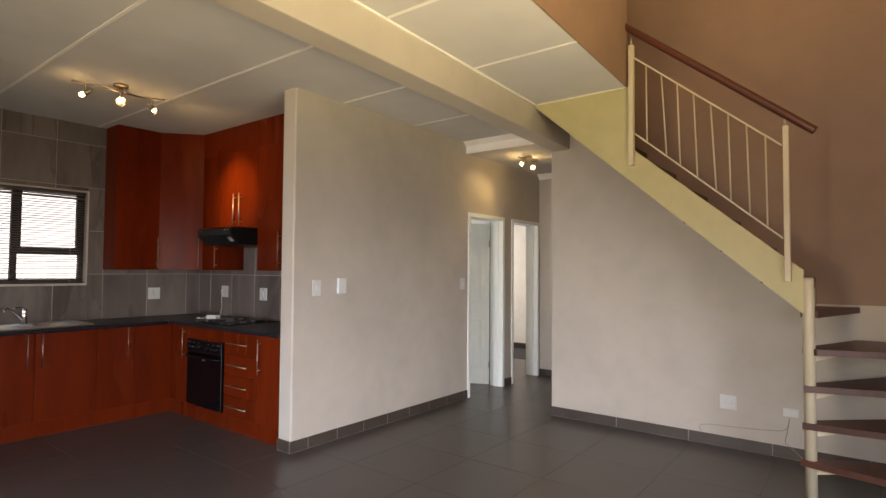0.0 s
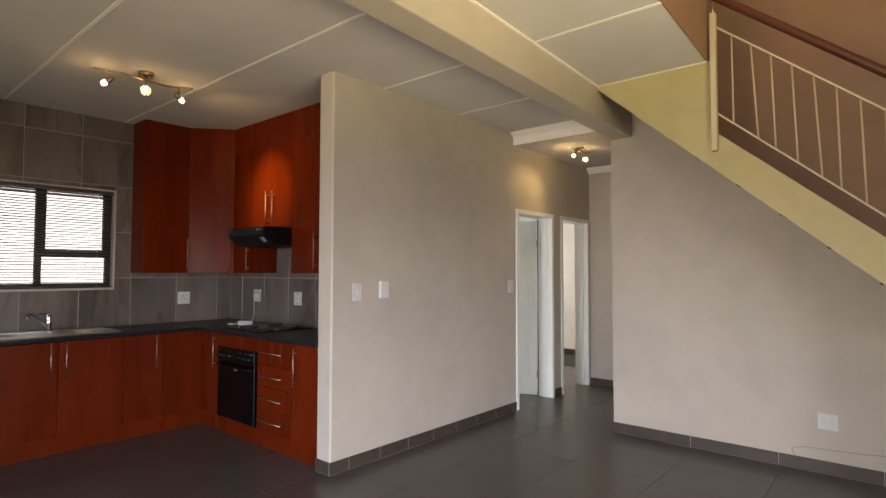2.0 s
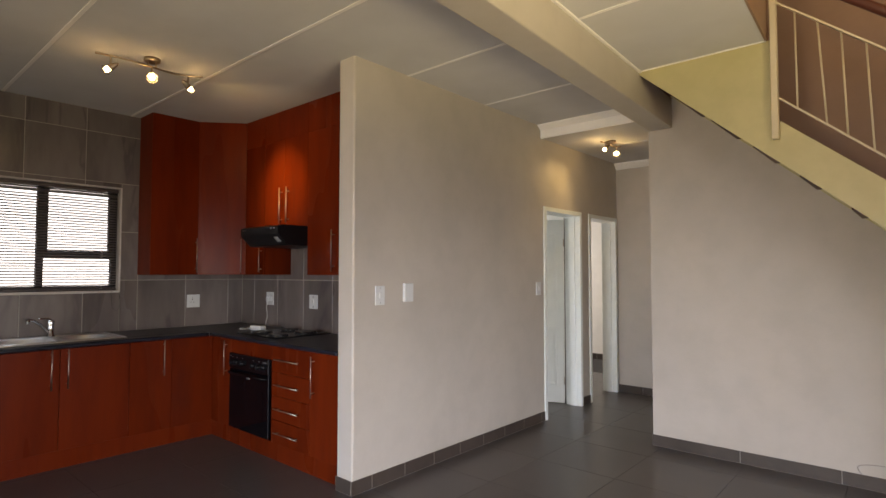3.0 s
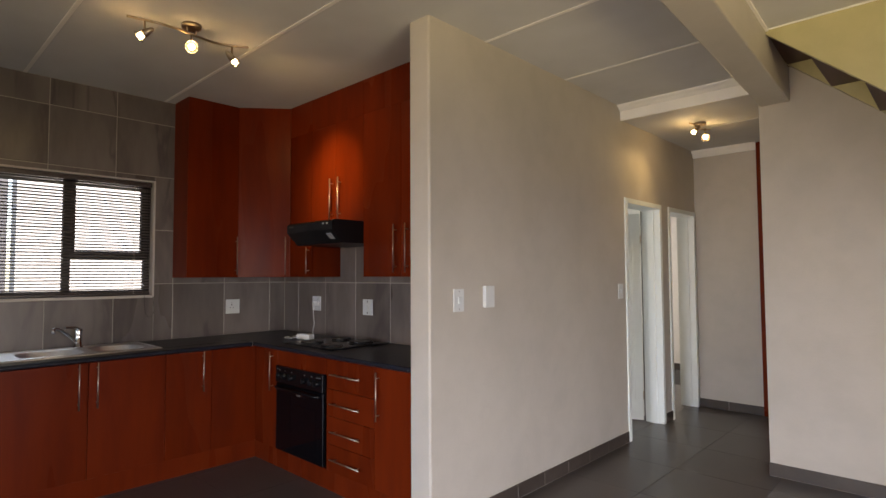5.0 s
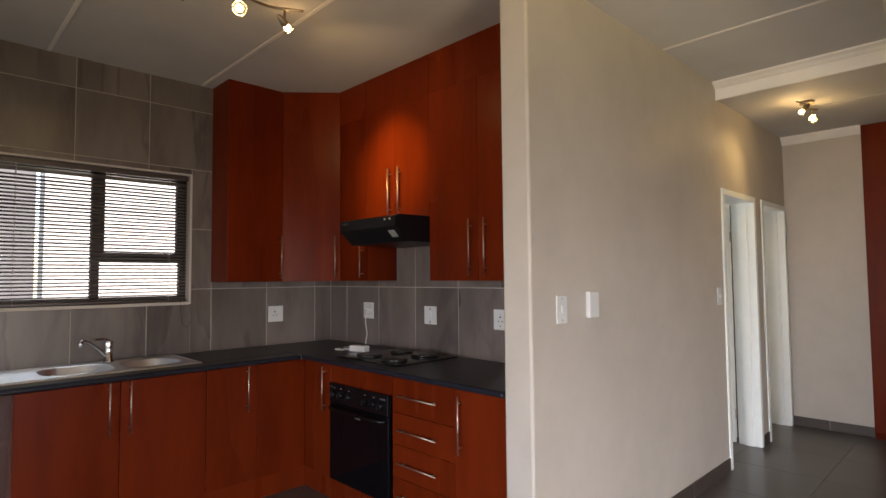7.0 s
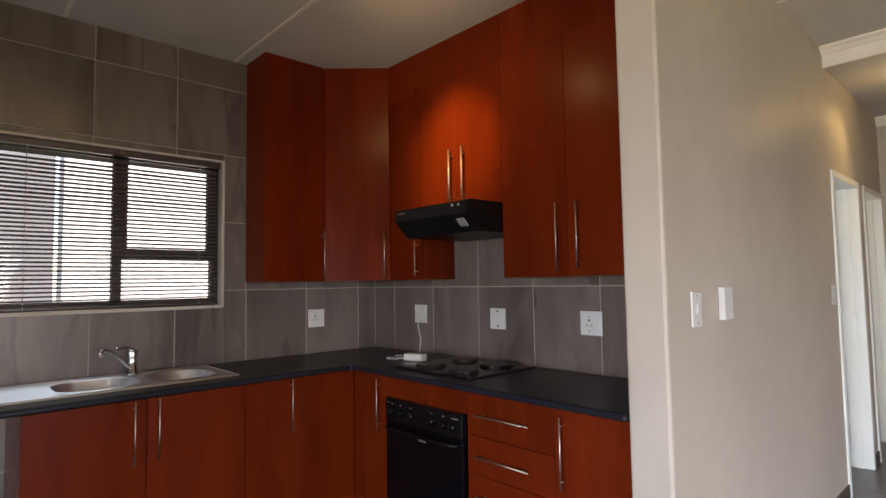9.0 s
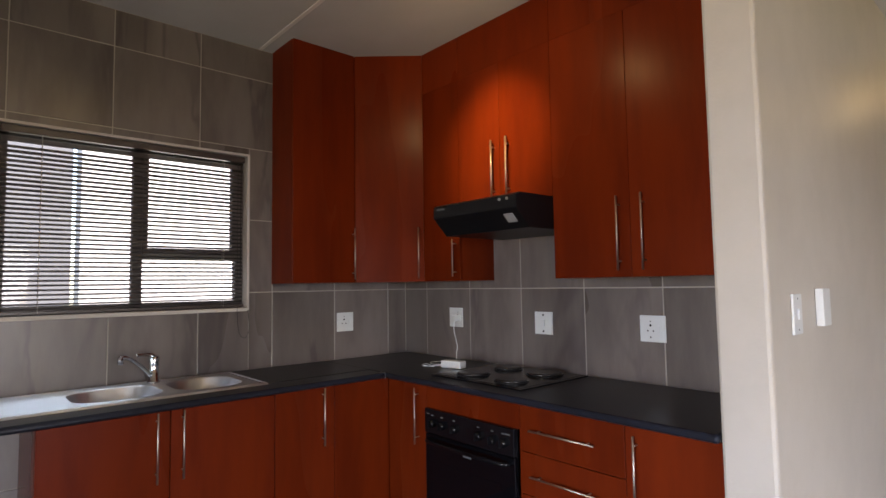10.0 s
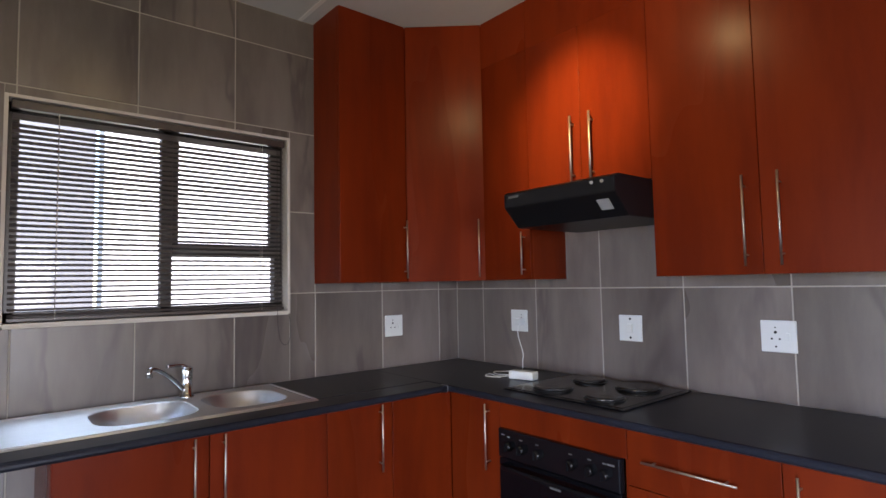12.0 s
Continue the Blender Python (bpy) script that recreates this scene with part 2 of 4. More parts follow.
def tubes(*lines, radius=0.005, seg=10):
    bm = bmesh.new()
    for pts in lines:
        tube(bm, pts, radius, seg)
    return bm


def smooth_path(points, n=6):
    """Points along a soft curve through the given ones."""
    p = [Vector(q) for q in points]
    p = [p[0]] + p + [p[-1]]
    out = []
    for i in range(1, len(p) - 2):
        for k in range(n):
            t = k / n
            out.append(0.5 * ((2 * p[i]) + (p[i + 1] - p[i - 1]) * t + (2 * p[i - 1] - 5 * p[i] + 4 * p[i + 1] - p[i + 2]) * t * t + (3 * p[i] - p[i - 1] - 3 * p[i + 1] + p[i + 2]) * t ** 3))
    return out + [p[-2]]


def part(name, bm, mat, parent=None, label="", kind="", category="", group=""):
    me = bpy.data.meshes.new(name)
    bm.to_mesh(me)
    bm.free()
    me.materials.append(M[mat] if isinstance(mat, str) else mat)
    ob = new(name, me)
    if parent:
        ob.parent = parent
        ob.matrix_parent_inverse = parent.matrix_basis.inverted()
    return tagged(ob, label, category, group, kind)


def thing(name, at, label, category, group=""):
    ob = new(name)
    ob.empty_display_size = 0.1
    ob.location = at
    ob.matrix_basis = Matrix.Translation(at)
    return tagged(ob, label, category, group)


def setting(name, bm, mat, label=""):
    return part(name, bm, mat, None, label, "structure")


# ---- plan ----
XW, YO, XP, YP, CEIL = -5.64, 3.0, -3.0, 2.330, 2.86
XI = -3.158
YS, XC, XV = 4.64, -1.935, -0.87
HALLC, YB, YH = 2.742, 4.68, 6.41
XE, YN, TOP = 2.6, -4.1, 5.3
WY0, WY1, WZ0, WZ1 = 0.64, 1.812, 1.266, 2.174
TT = 0.0025
SY = 3.865
D1, D2 = (4.70, 5.48), (5.655, 6.385)
DZ = 2.075

# ---- structure ----
w = boxes((XW - 0.25, XW - TT, YN - 0.2, WY0 - 0.015, 0, CEIL), (XW - 0.25, XW - TT, WY1 + 0.015, 3.15, 0, CEIL), (XW - 0.25, XW - TT, WY0 - 0.015, WY1 + 0.015, 0, WZ0 - 0.021), (XW - 0.25, XW - TT, WY0 - 0.015, WY1 + 0.015, WZ1 + 0.015, CEIL))
wall_west = setting("wall_west", w, "grout", "kitchen window wall of grey stone tiles with pale grout")
wall_oven = setting("wall_oven", boxes((XW - TT, XI, YO + TT, YO + 0.15, 0, CEIL)), "grout", "kitchen wall of grey stone tiles behind the oven")
w = bmesh.new()
R = 0.012
prism(w, [(XI, D1[0]), (XI, YP + R), (XI + 0.3 * R, YP + 0.3 * R), (XI + R, YP), (XP - R, YP), (XP - 0.3 * R, YP + 0.3 * R), (XP, YP + R), (XP, D1[0])], "z", 0, CEIL)
box(w, XI, XP, D1[0], D1[1], DZ, CEIL)
box(w, XI, XP, D1[1], D2[0], 0, CEIL)
box(w, XI, XP, D2[0], D2[1], DZ, CEIL)
box(w, XI, XP, D2[1], 6.7, 0, CEIL)
setting("wall_partition", w, "paint", "beige painted partition wall with two doorways")
setting("wall_hall_end", boxes((XP, -2.384, YH, YH + 0.15, 0, CEIL), (-2.38, XC + 0.1, YH + 0.55, YH + 0.7, 0, CEIL)), "paint", "beige painted wall at the end of the passage")
setting("wall_hall_east", boxes((XC, XC + 0.12, YS + 0.15, YH + 0.6, 0, CEIL)), "paint", "beige painted wall beside the passage")


def slope(x):
    return 1.19 + (0.20 - x) * 0.866


xa = 0.20 - (CEIL - 1.19) / 0.866
w = bmesh.new()
prism(w, [(XC, 0), (XE, 0), (XE, 1.19), (0.20, 1.19), (xa, CEIL), (XC, CEIL)], "y", YS, YS + 0.15)
setting("wall_under_stair", w, "paint", "beige painted wall under the open staircase")
w = bmesh.new()
prism(w, [(XE, 1.19), (XE, TOP), (-2.9, TOP), (-2.9, CEIL + 0.2), (XC, CEIL + 0.2), (XC, CEIL), (xa, CEIL), (0.20, 1.19)], "y", YS, YS + 0.15)
setting("wall_stairwell", w, "brown", "brown painted wall above the staircase")
setting("wall_east", boxes((XE, XE + 0.15, YN - 0.2, -0.8, 0, TOP), (XE, XE + 0.15, 1.4, YS + 0.15, 0, TOP), (XE, XE + 0.15, -0.8, 1.4, 2.2, TOP)), "paint")
setting("wall_south", boxes((XW, -4.9, YN - 0.2, YN, 0, CEIL), (-4.9, -3.7, YN - 0.2, YN, 2.2, CEIL), (-3.7, -2.5, YN - 0.2, YN, 0, CEIL), (-2.5, -0.7, YN - 0.2, YN, 2.2, CEIL), (-0.7, XE, YN - 0.2, YN, 0, 3.6), (XV, -0.2, YN - 0.2, YN, 3.6, TOP), (1.8, XE, YN - 0.2, YN, 3.6, TOP), (-0.2, 1.8, YN - 0.2, YN, 4.8, TOP)), "paint")
setting("wall_bathroom", boxes((-5.75, -5.6, 3.15, 5.62, 0, 1.3), (-5.75, -5.6, 3.15, 5.62, 2.1, CEIL), (-5.75, -5.6, 3.15, 3.95, 1.3, 2.1), (-5.75, -5.6, 4.85, 5.62, 1.3, 2.1), (-5.75, XI, 5.62, 5.72, 0, CEIL)), "cream")
setting("wall_bedroom", boxes((-6.55, XI, 8.54, 8.7, 0, CEIL), (-6.55, -6.4, 5.72, 6.8, 0, CEIL), (-6.55, -6.4, 8.4, 8.54, 0, CEIL), (-6.55, -6.4, 6.8, 8.4, 0, 1.0), (-6.55, -6.4, 6.8, 8.4, 2.2, CEIL), (XI - 0.01, XI + 0.14, 6.7, 8.54, 0, CEIL), (-6.55, -5.75, 5.62, 5.72, 0, CEIL)), "cream")
xg = lambda y: XV - 0.04 + 0.047 * (3.72 - y)
b = bmesh.new()
prism(b, [(XW - 0.25, YN - 0.2), (xg(YN - 0.2), YN - 0.2), (xg(SY), SY), (-1.9, SY), (-1.9, YB), (XW - 0.25, YB)], "z", CEIL, CEIL + 0.2)
setting("ceiling", b, "plaster", "white board ceiling with thin cover strips")
setting("ceiling_hall", boxes((XP, XC, YB, YH + 0.55, HALLC, CEIL + 0.2)), "plaster", "lower white ceiling of the passage")
setting("ceiling_rooms", boxes((-6.6, XP, YB, 8.7, CEIL, CEIL + 0.2)), "plaster")
setting("ceiling_upper", boxes((-3.0, XE + 0.15, YN - 0.2, YS + 0.15, TOP, TOP + 0.2), (-3.0, -2.9, 3.8, YS + 0.15, CEIL + 0.2, TOP), (-2.9, XV - 0.12, 3.72, 3.80, CEIL + 0.2, TOP)), "brown")
SKEW = 0.047


def skewed(bm, y0=YS):
    """The beam and the gallery's edge run a little out of square."""
    for v in bm.verts:
        v.co.x += SKEW * (y0 - v.co.y)
    return bm


setting("beam", skewed(box(bmesh.new(), XC + 0.01, -1.74, YN, YS, 2.615, CEIL, bevel=0.008)), "paint", "beige painted ceiling beam")
setting("bulkhead", box(bmesh.new(), XP, XC, YB - 0.02, YB, HALLC - 0.01, CEIL - 0.02), "strip")
b = bmesh.new()
for y in (-3.7, -2.77, -1.84, -0.91, 0.02, 0.95, 1.885, 2.83, 3.76):
    for x0, x1 in ((XW if y < 3 else XP, XC), (-1.74 + 0.047 * (4.64 - y), XV - 0.035 + 0.047 * (3.72 - y))):
        if y < 3 or x1 == XC:
            box(b, x0 + 0.002, x1 - 0.002, y - 0.012, y + 0.012, CEIL - 0.004, CEIL, bevel=0.0015)
c2 = bmesh.new()
box(c2, -1.74, -1.725, YN, SY, CEIL - 0.012, CEIL)
skewed(c2)
box(c2, -1.74, XV - 0.04, SY - 0.012, SY, CEIL - 0.006, CEIL)
me_ = bpy.data.meshes.new("strip")
c2.to_mesh(me_)
b.from_mesh(me_)
setting("trim", b, "strip", "white ceiling cover strips")
cor = [(0, 0), (0, -0.075), (0.012, -0.07), (0.03, -0.04), (0.055, -0.018), (0.06, 0)]
b = bmesh.new()
prism(b, [(YH - p[0], HALLC + p[1]) for p in cor], "x", XP, -2.38)
prism(b, [(YB - 0.02 - p[0], CEIL + p[1] * 0.6) for p in cor], "x", XP, XC)
setting("trim_cornice", b, "strip", "white moulded cornice in the passage")

setting("wall_void_west", skewed(boxes((XV - 0.14, XV - 0.04, YN, 3.80, CEIL + 0.2, TOP), (XV - 0.04, XV - 0.028, YN, SY, CEIL - 0.002, TOP), (XV - 0.14, XV - 0.04, 3.801, SY, CEIL + 0.2, TOP)), 3.72), "brown", "brown painted wall above the ceiling's edge")
# floor
setting("floor", boxes((-6.6, XE, YN - 0.2, 8.7, -0.15, -0.004)), "grout_dark", "dark grey tiled floor")

# ---- door frames ----
def door_frame(name, y0, y1):
    b = bmesh.new()
    f, p = 0.045, 0.012
    for a, c in ((y0, y0 + f), (y1 - f, y1)):
        box(b, XI - p, XP + p, a, c, 0, DZ, bevel=0.003)
    box(b, XI - p, XP + p, y0 + f, y1 - f, DZ - f, DZ, bevel=0.003)
    for a, c in ((y0 + f, y0 + f + 0.012), (y1 - f - 0.012, y1 - f)):
        box(b, XI + 0.04, XP - 0.05, a, c, 0, DZ - f)
    return setting(name, b, "white", "white painted steel door frame")


frame_1 = door_frame("door_frame_1", *D1)
frame_2 = door_frame("door_frame_2", *D2)


def panel_door(at, angle):
    """A white panelled leaf, hinged at its origin and running along -x before it turns."""
    d = thing("door_1", (0, 0, 0), "white panelled interior door standing open into the bathroom", "door")
    wd, th, h = 0.70, 0.035, 2.005
    b = bmesh.new()
    box(b, -wd, 0, 0, th, 0.012, h)
    part("leaf", b, "white", d)
    for x0, x1 in ((-0.63, -0.385), (-0.315, -0.07)):
        for z0, z1 in ((0.2, 0.82), (1.02, 1.86)):
            for s, y in ((-1, 0), (1, th)):
                b = bmesh.new()
                ya = y - s * 0.001
                yb = y + s * 0.012
                for r in ((x0, x0 + 0.03, z0, z1), (x1 - 0.03, x1, z0, z1), (x0 + 0.03, x1 - 0.03, z0, z0 + 0.03), (x0 + 0.03, x1 - 0.03, z1 - 0.03, z1)):
                    box(b, r[0], r[1], min(ya, yb), max(ya, yb), r[2], r[3], bevel=0.005)
                box(b, x0 + 0.055, x1 - 0.055, min(ya, y + s * 0.005), max(ya, y + s * 0.005), z0 + 0.055, z1 - 0.055, bevel=0.002)
                part("door_panel", b, "white", d)
    for z in (0.25, 1.75):
        part("hinge", tubes([(0.004, -0.004, z - 0.04), (0.004, -0.004, z + 0.04)], radius=0.006), "nickel", d)
    b = bmesh.new()
    box(b, -wd + 0.03, -wd + 0.075, -0.006, 0, 0.93, 1.12, bevel=0.002)
    tube(b, [(-wd + 0.052, -0.004, 1.05), (-wd + 0.052, -0.045, 1.05), (-wd + 0.16, -0.05, 1.05)], 0.008)
    part("door_handle", b, "nickel", d)
    d.matrix_basis = pose(*at, 0, 0, angle)
    return d


panel_door((XI - 0.024, D1[1] - 0.062, 0), 24)
# dark strip stands in for the shade between frame and leaf
part("rubber_seal", boxes((XI - 0.020, XI - 0.0125, D1[1] - 0.050, D1[1] - 0.0455, 0.005, DZ - 0.05)), "dark", frame_1, "dark strip for the shade in the gap between frame and door")
part("strike_plate", boxes((XP - 0.075, XP - 0.05, D2[1] - 0.0475, D2[1] - 0.0445, 1.0, 1.13)), "nickel", frame_2, "dark worn strike plate")

# ---- kitchen cabinets ----
FX, FY, Z0, ZT = -4.98, 2.365, 0.13, 0.866
UZ, UT, UY, UX = 1.405, 2.600, 2.715, -5.356
G = 0.0015


def bar_handle(parent, p, axis, length, out, r=0.0040):
    """A thin bar handle at p (its middle on the door's face), along an axis, out the way it stands off."""
    p, out = Vector(p), Vector(out)
    d = Vector({"x": (1, 0, 0), "y": (0, 1, 0), "z": (0, 0, 1)}[axis]) if isinstance(axis, str) else Vector(axis)
    a, c = p + out * 0.03 - d * length / 2, p + out * 0.03 + d * length / 2
    b = bmesh.new()
    tube(b, [a, c], r)
    for s in (0.12, 0.88):
        q = a.lerp(c, s)
        tube(b, [q, q - out * 0.03], r * 0.8, 8)
    return part("handle", b, "nickel", parent, "brushed steel bar handle")


def front_x(parent, name, y0, y1, z0, z1, x=FX, th=0.018):
    return part(name, box(bmesh.new(), x - th, x, y0 + G, y1 - G, z0 + G, z1 - G, bevel=0.0015), "wood", parent)


def front_y(parent, name, x0, x1, z0, z1, y=FY, th=0.018):
    g = 0.0003 if z0 == UT or z1 == UT else G
    return part(name, box(bmesh.new(), x0 + G, x1 - G, y, y + th, z0 + g, z1 - g, bevel=0.0006 if g < G else 0.0015), "wood", parent)


def carcass(parent, x0, x1, y0, y1, z0, z1):
    return part("body", box(bmesh.new(), x0, x1, y0, y1, z0, z1), "wood", parent)


c = thing("sink_cabinet", (FX, 1.22, 0), "cherry-red laminate sink cabinet with two doors and bar handles", "cabinet", "kitchen base cabinets")
part("body", boxes((XW, FX - 0.018, 0.756, 0.772, Z0, 0.868), (XW, FX - 0.018, 1.675, 1.692 - G, Z0, 0.868), (XW, FX - 0.018, 0.772, 1.675, Z0, Z0 + 0.016), (FX - 0.036, FX - 0.019, 0.772, 1.675, 0.78, 0.868)), "wood", c)
for y0, y1, hy in ((0.756, 1.224, 1.168), (1.224, 1.692, 1.271)):
    d = front_x(c, "door", y0, y1, Z0, ZT)
    bar_handle(d, (FX, hy, 0.72), "z", 0.29, (1, 0, 0))
c = thing("base_cabinet", (FX, 1.86, 0), "cherry-red laminate base cabinet with one door beside the sink cabinet", "cabinet", "kitchen base cabinets")
carcass(c, XW, FX - 0.018, 1.692, 2.018 - G, Z0, 0.868)
d = front_x(c, "door", 1.692, 2.018, Z0, ZT)
bar_handle(d, (FX, 1.947, 0.72), "z", 0.29, (1, 0, 0))
c = thing("corner_base_cabinet", (FX, FY, 0), "cherry-red laminate corner cabinet between the sink and the oven", "cabinet", "kitchen base cabinets")
b = boxes((XW, FX - 0.018, 2.018, 2.98, Z0, 0.868), (FX - 0.018, -4.645 - G, FY + 0.018, 2.98, Z0, 0.868))
part("body", b, "wood", c)
front_x(c, "panel", 2.018, FY, Z0, ZT)
d = front_y(c, "door", FX + 0.002, -4.645, Z0, ZT)
bar_handle(d, (-4.709, FY, 0.70), "z", 0.29, (0, -1, 0))

c = thing("oven_cabinet", (-4.34, FY, 0), "cherry-red laminate housing around the built-in oven", "cabinet", "kitchen base cabinets")
part("body", boxes((-4.645, -4.63, FY + 0.018, 2.98, Z0, 0.868), (-4.03, -4.012, FY + 0.018, 2.98, Z0, 0.868), (-4.63, -4.03, 2.96, 2.98, Z0, 0.868)), "wood", c)
front_y(c, "filler_panel", -4.645, -4.012, 0.752, ZT)
c = thing("drawer_cabinet", (-3.75, FY, 0), "cherry-red laminate cabinet with four drawers beside the oven", "cabinet", "kitchen base cabinets")
carcass(c, -4.012 + G, -3.512 - G, FY + 0.018, 2.98, Z0, 0.868)
for z0, z1 in ((0.665, ZT), (0.487, 0.665), (0.305, 0.487), (Z0, 0.305)):
    d = front_y(c, "drawer", -4.012, -3.512, z0, z1)
    bar_handle(d, (-3.784, FY, (z0 + z1) / 2), "x", 0.315, (0, -1, 0))
c = thing("end_base_cabinet", (-3.32, FY, 0), "cherry-red laminate base cabinet with one door next to the partition", "cabinet", "kitchen base cabinets")
carcass(c, -3.512, XI - 0.002, FY + 0.018, 2.98, Z0, 0.868)
d = front_y(c, "door", -3.512, XI - 0.002, Z0, ZT)
bar_handle(d, (-3.464, FY, 0.69), "z", 0.29, (0, -1, 0))
pl = thing("plinth", (FX - 0.02, FY + 0.02, 0), "cherry-red laminate plinth under the base cabinets", "plinth")
part("plinth_board", boxes((FX - 0.03, FX - 0.006, 0.776, FY + 0.008, 0, Z0)), "wood", pl)
part("plinth_board", boxes((FX - 0.03, XI - 0.002, FY + 0.0085, FY + 0.03, 0, Z0)), "wood", pl)
part("plinth_board", boxes((XW, FX - 0.006, 0.756, 0.775, 0, Z0)), "wood", pl)

# worktop with the sink's and hob's places
SX0, SX1, SY0, SY1 = -5.585, -5.085, 0.15, 1.70
b = bmesh.new()
e = 0.03
box(b, XW, SX0 + e, -0.2, FY - 0.04, 0.87, 0.9)
box(b, SX1 - e, FX + 0.035, -0.2, FY - 0.04, 0.87, 0.9, bevel=0.011)
box(b, SX0 + e, SX1 - e, SY1 - e, FY - 0.04, 0.87, 0.9)
box(b, SX0 + e, SX1 - e, -0.2, SY0 + e + 0.5, 0.87, 0.9)
box(b, XW, XI - 0.002, FY - 0.046, YO, 0.87, 0.9, bevel=0.011)
box(b, FX + 0.0, FX + 0.035, FY - 0.08, FY - 0.03, 0.87, 0.899)
wt = part("worktop", b, "worktop", None, "dark charcoal laminate L-shaped worktop with rounded edge", category="worktop")
# steel strip added as the bright highlight on the worktop's edge
part("joint_strip", boxes((FX - 0.01, FX + 0.037, FY - 0.048, FY - 0.046, 0.869, 0.9008)), "steel", wt, "thin metal strip for the highlight on the worktop's edge")


# sink
def bowl(bm, x0, x1, y0, y1, z, depth, r=0.12, n=7):
    """An open basin with round corners, hung from a rim at z."""
    def ring(inset, zz, rad):
        pts = []
        for cx, cy, a0 in ((x1 - rad - inset, y1 - rad - inset, 0), (x0 + rad + inset, y1 - rad - inset, 90), (x0 + rad + inset, y0 + rad + inset, 180), (x1 - rad - inset, y0 + rad + inset, 270)):
            for k in range(n):
                a = radians(a0 + 90 * k / (n - 1))
                pts.append(bm.verts.new((cx + rad * math.cos(a), cy + rad * math.sin(a), zz)))
        return pts
    rings = [ring(0, z, r), ring(0.004, z - 0.006, r), ring(0.012, z - depth * 0.6, r), ring(0.022, z - depth * 0.9, r - 0.01), ring(0.05, z - depth, r - 0.04)]
    for a, c2 in zip(rings, rings[1:]):
        for k in range(len(a)):
            bm.faces.new((a[k], a[(k + 1) % len(a)], c2[(k + 1) % len(a)], c2[k])).smooth = True
    bm.faces.new(rings[-1])
    return rings[0]


s = thing("sink", (-5.33, 0.95, 0.9), "stainless steel inset sink with two bowls and a drainer", "sink")
b = bmesh.new()
zs = 0.9065
bowls = [(-5.52, -5.16, 0.90, 1.265), (-5.52, -5.16, 1.315, 1.64)]
outer = [(SX0, SY0), (SX1, SY0), (SX1, SY1), (SX0, SY1)]
ov = [b.verts.new((*p, zs)) for p in outer]
oe = [b.edges.new((ov[i], ov[(i + 1) % 4])) for i in range(4)]
allv = list(oe)
for q in bowls:
    rim = bowl(b, *q, zs, 0.15)
    allv += [b.edges.get((rim[k], rim[(k + 1) % len(rim)])) for k in range(len(rim))]
bmesh.ops.triangle_fill(b, edges=allv, use_beauty=True)
lo = [b.verts.new((*p, 0.9005)) for p in ((SX0 - 0.006, SY0 - 0.006), (SX1 + 0.006, SY0 - 0.006), (SX1 + 0.006, SY1 + 0.006), (SX0 - 0.006, SY1 + 0.006))]
for i in range(4):
    b.faces.new((ov[i], ov[(i + 1) % 4], lo[(i + 1) % 4], lo[i]))
bmesh.ops.recalc_face_normals(b, faces=b.faces)
part("basin", b, "steel", s)
b = bmesh.new()
for x0, x1, y0, y1 in ((SX0 + 0.002, SX1 - 0.002, SY0 + 0.002, SY0 + 0.012), (SX0 + 0.002, SX1 - 0.002, SY1 - 0.012, SY1 - 0.002), (SX0 + 0.002, SX0 + 0.012, SY0 + 0.012, SY1 - 0.012), (SX1 - 0.012, SX1 - 0.002, SY0 + 0.012, SY1 - 0.012)):
    box(b, x0, x1, y0, y1, zs - 0.001, zs + 0.004, bevel=0.002)
part("rim", b, "steel", s)
for q in bowls:
    cx, cy = (q[0] + q[1]) / 2, (q[2] + q[3]) / 2
    part("plug_hole", tubes([(cx, cy, zs - 0.151), (cx, cy, zs - 0.146)], radius=0.035, seg=20), "chrome", s, "chrome waste outlet")

t = thing("tap", (-5.53, 1.29, 0.907), "chrome single-lever kitchen mixer tap with swivel spout", "tap")
b = bmesh.new()
tube(b, [(-5.535, 1.29, 0.9067), (-5.535, 1.29, 0.915), (-5.535, 1.29, 0.918), (-5.535, 1.29, 1.0), (-5.535, 1.29, 1.03), (-5.535, 1.29, 1.042)], 0.02, 18, [0.030, 0.030, 0.0235, 0.0235, 0.0265, 0.021])
part("tap_body", b, "chrome", t)
b = bmesh.new()
tube(b, smooth_path([(-5.525, 1.275, 0.945), (-5.500, 1.225, 0.998), (-5.470, 1.165, 1.046), (-5.458, 1.135, 1.056), (-5.454, 1.12, 1.053)]), 0.0095, 12)
tube(b, [(-5.454, 1.122, 1.058), (-5.454, 1.122, 1.024)], 0.0125, 12)
part("spout", b, "chrome", t)
b = bmesh.new()
tube(b, smooth_path([(-5.535, 1.29, 1.038), (-5.528, 1.268, 1.052), (-5.505, 1.20, 1.056)]), 0.008, 10, None)
part("lever", b, "chrome", t)

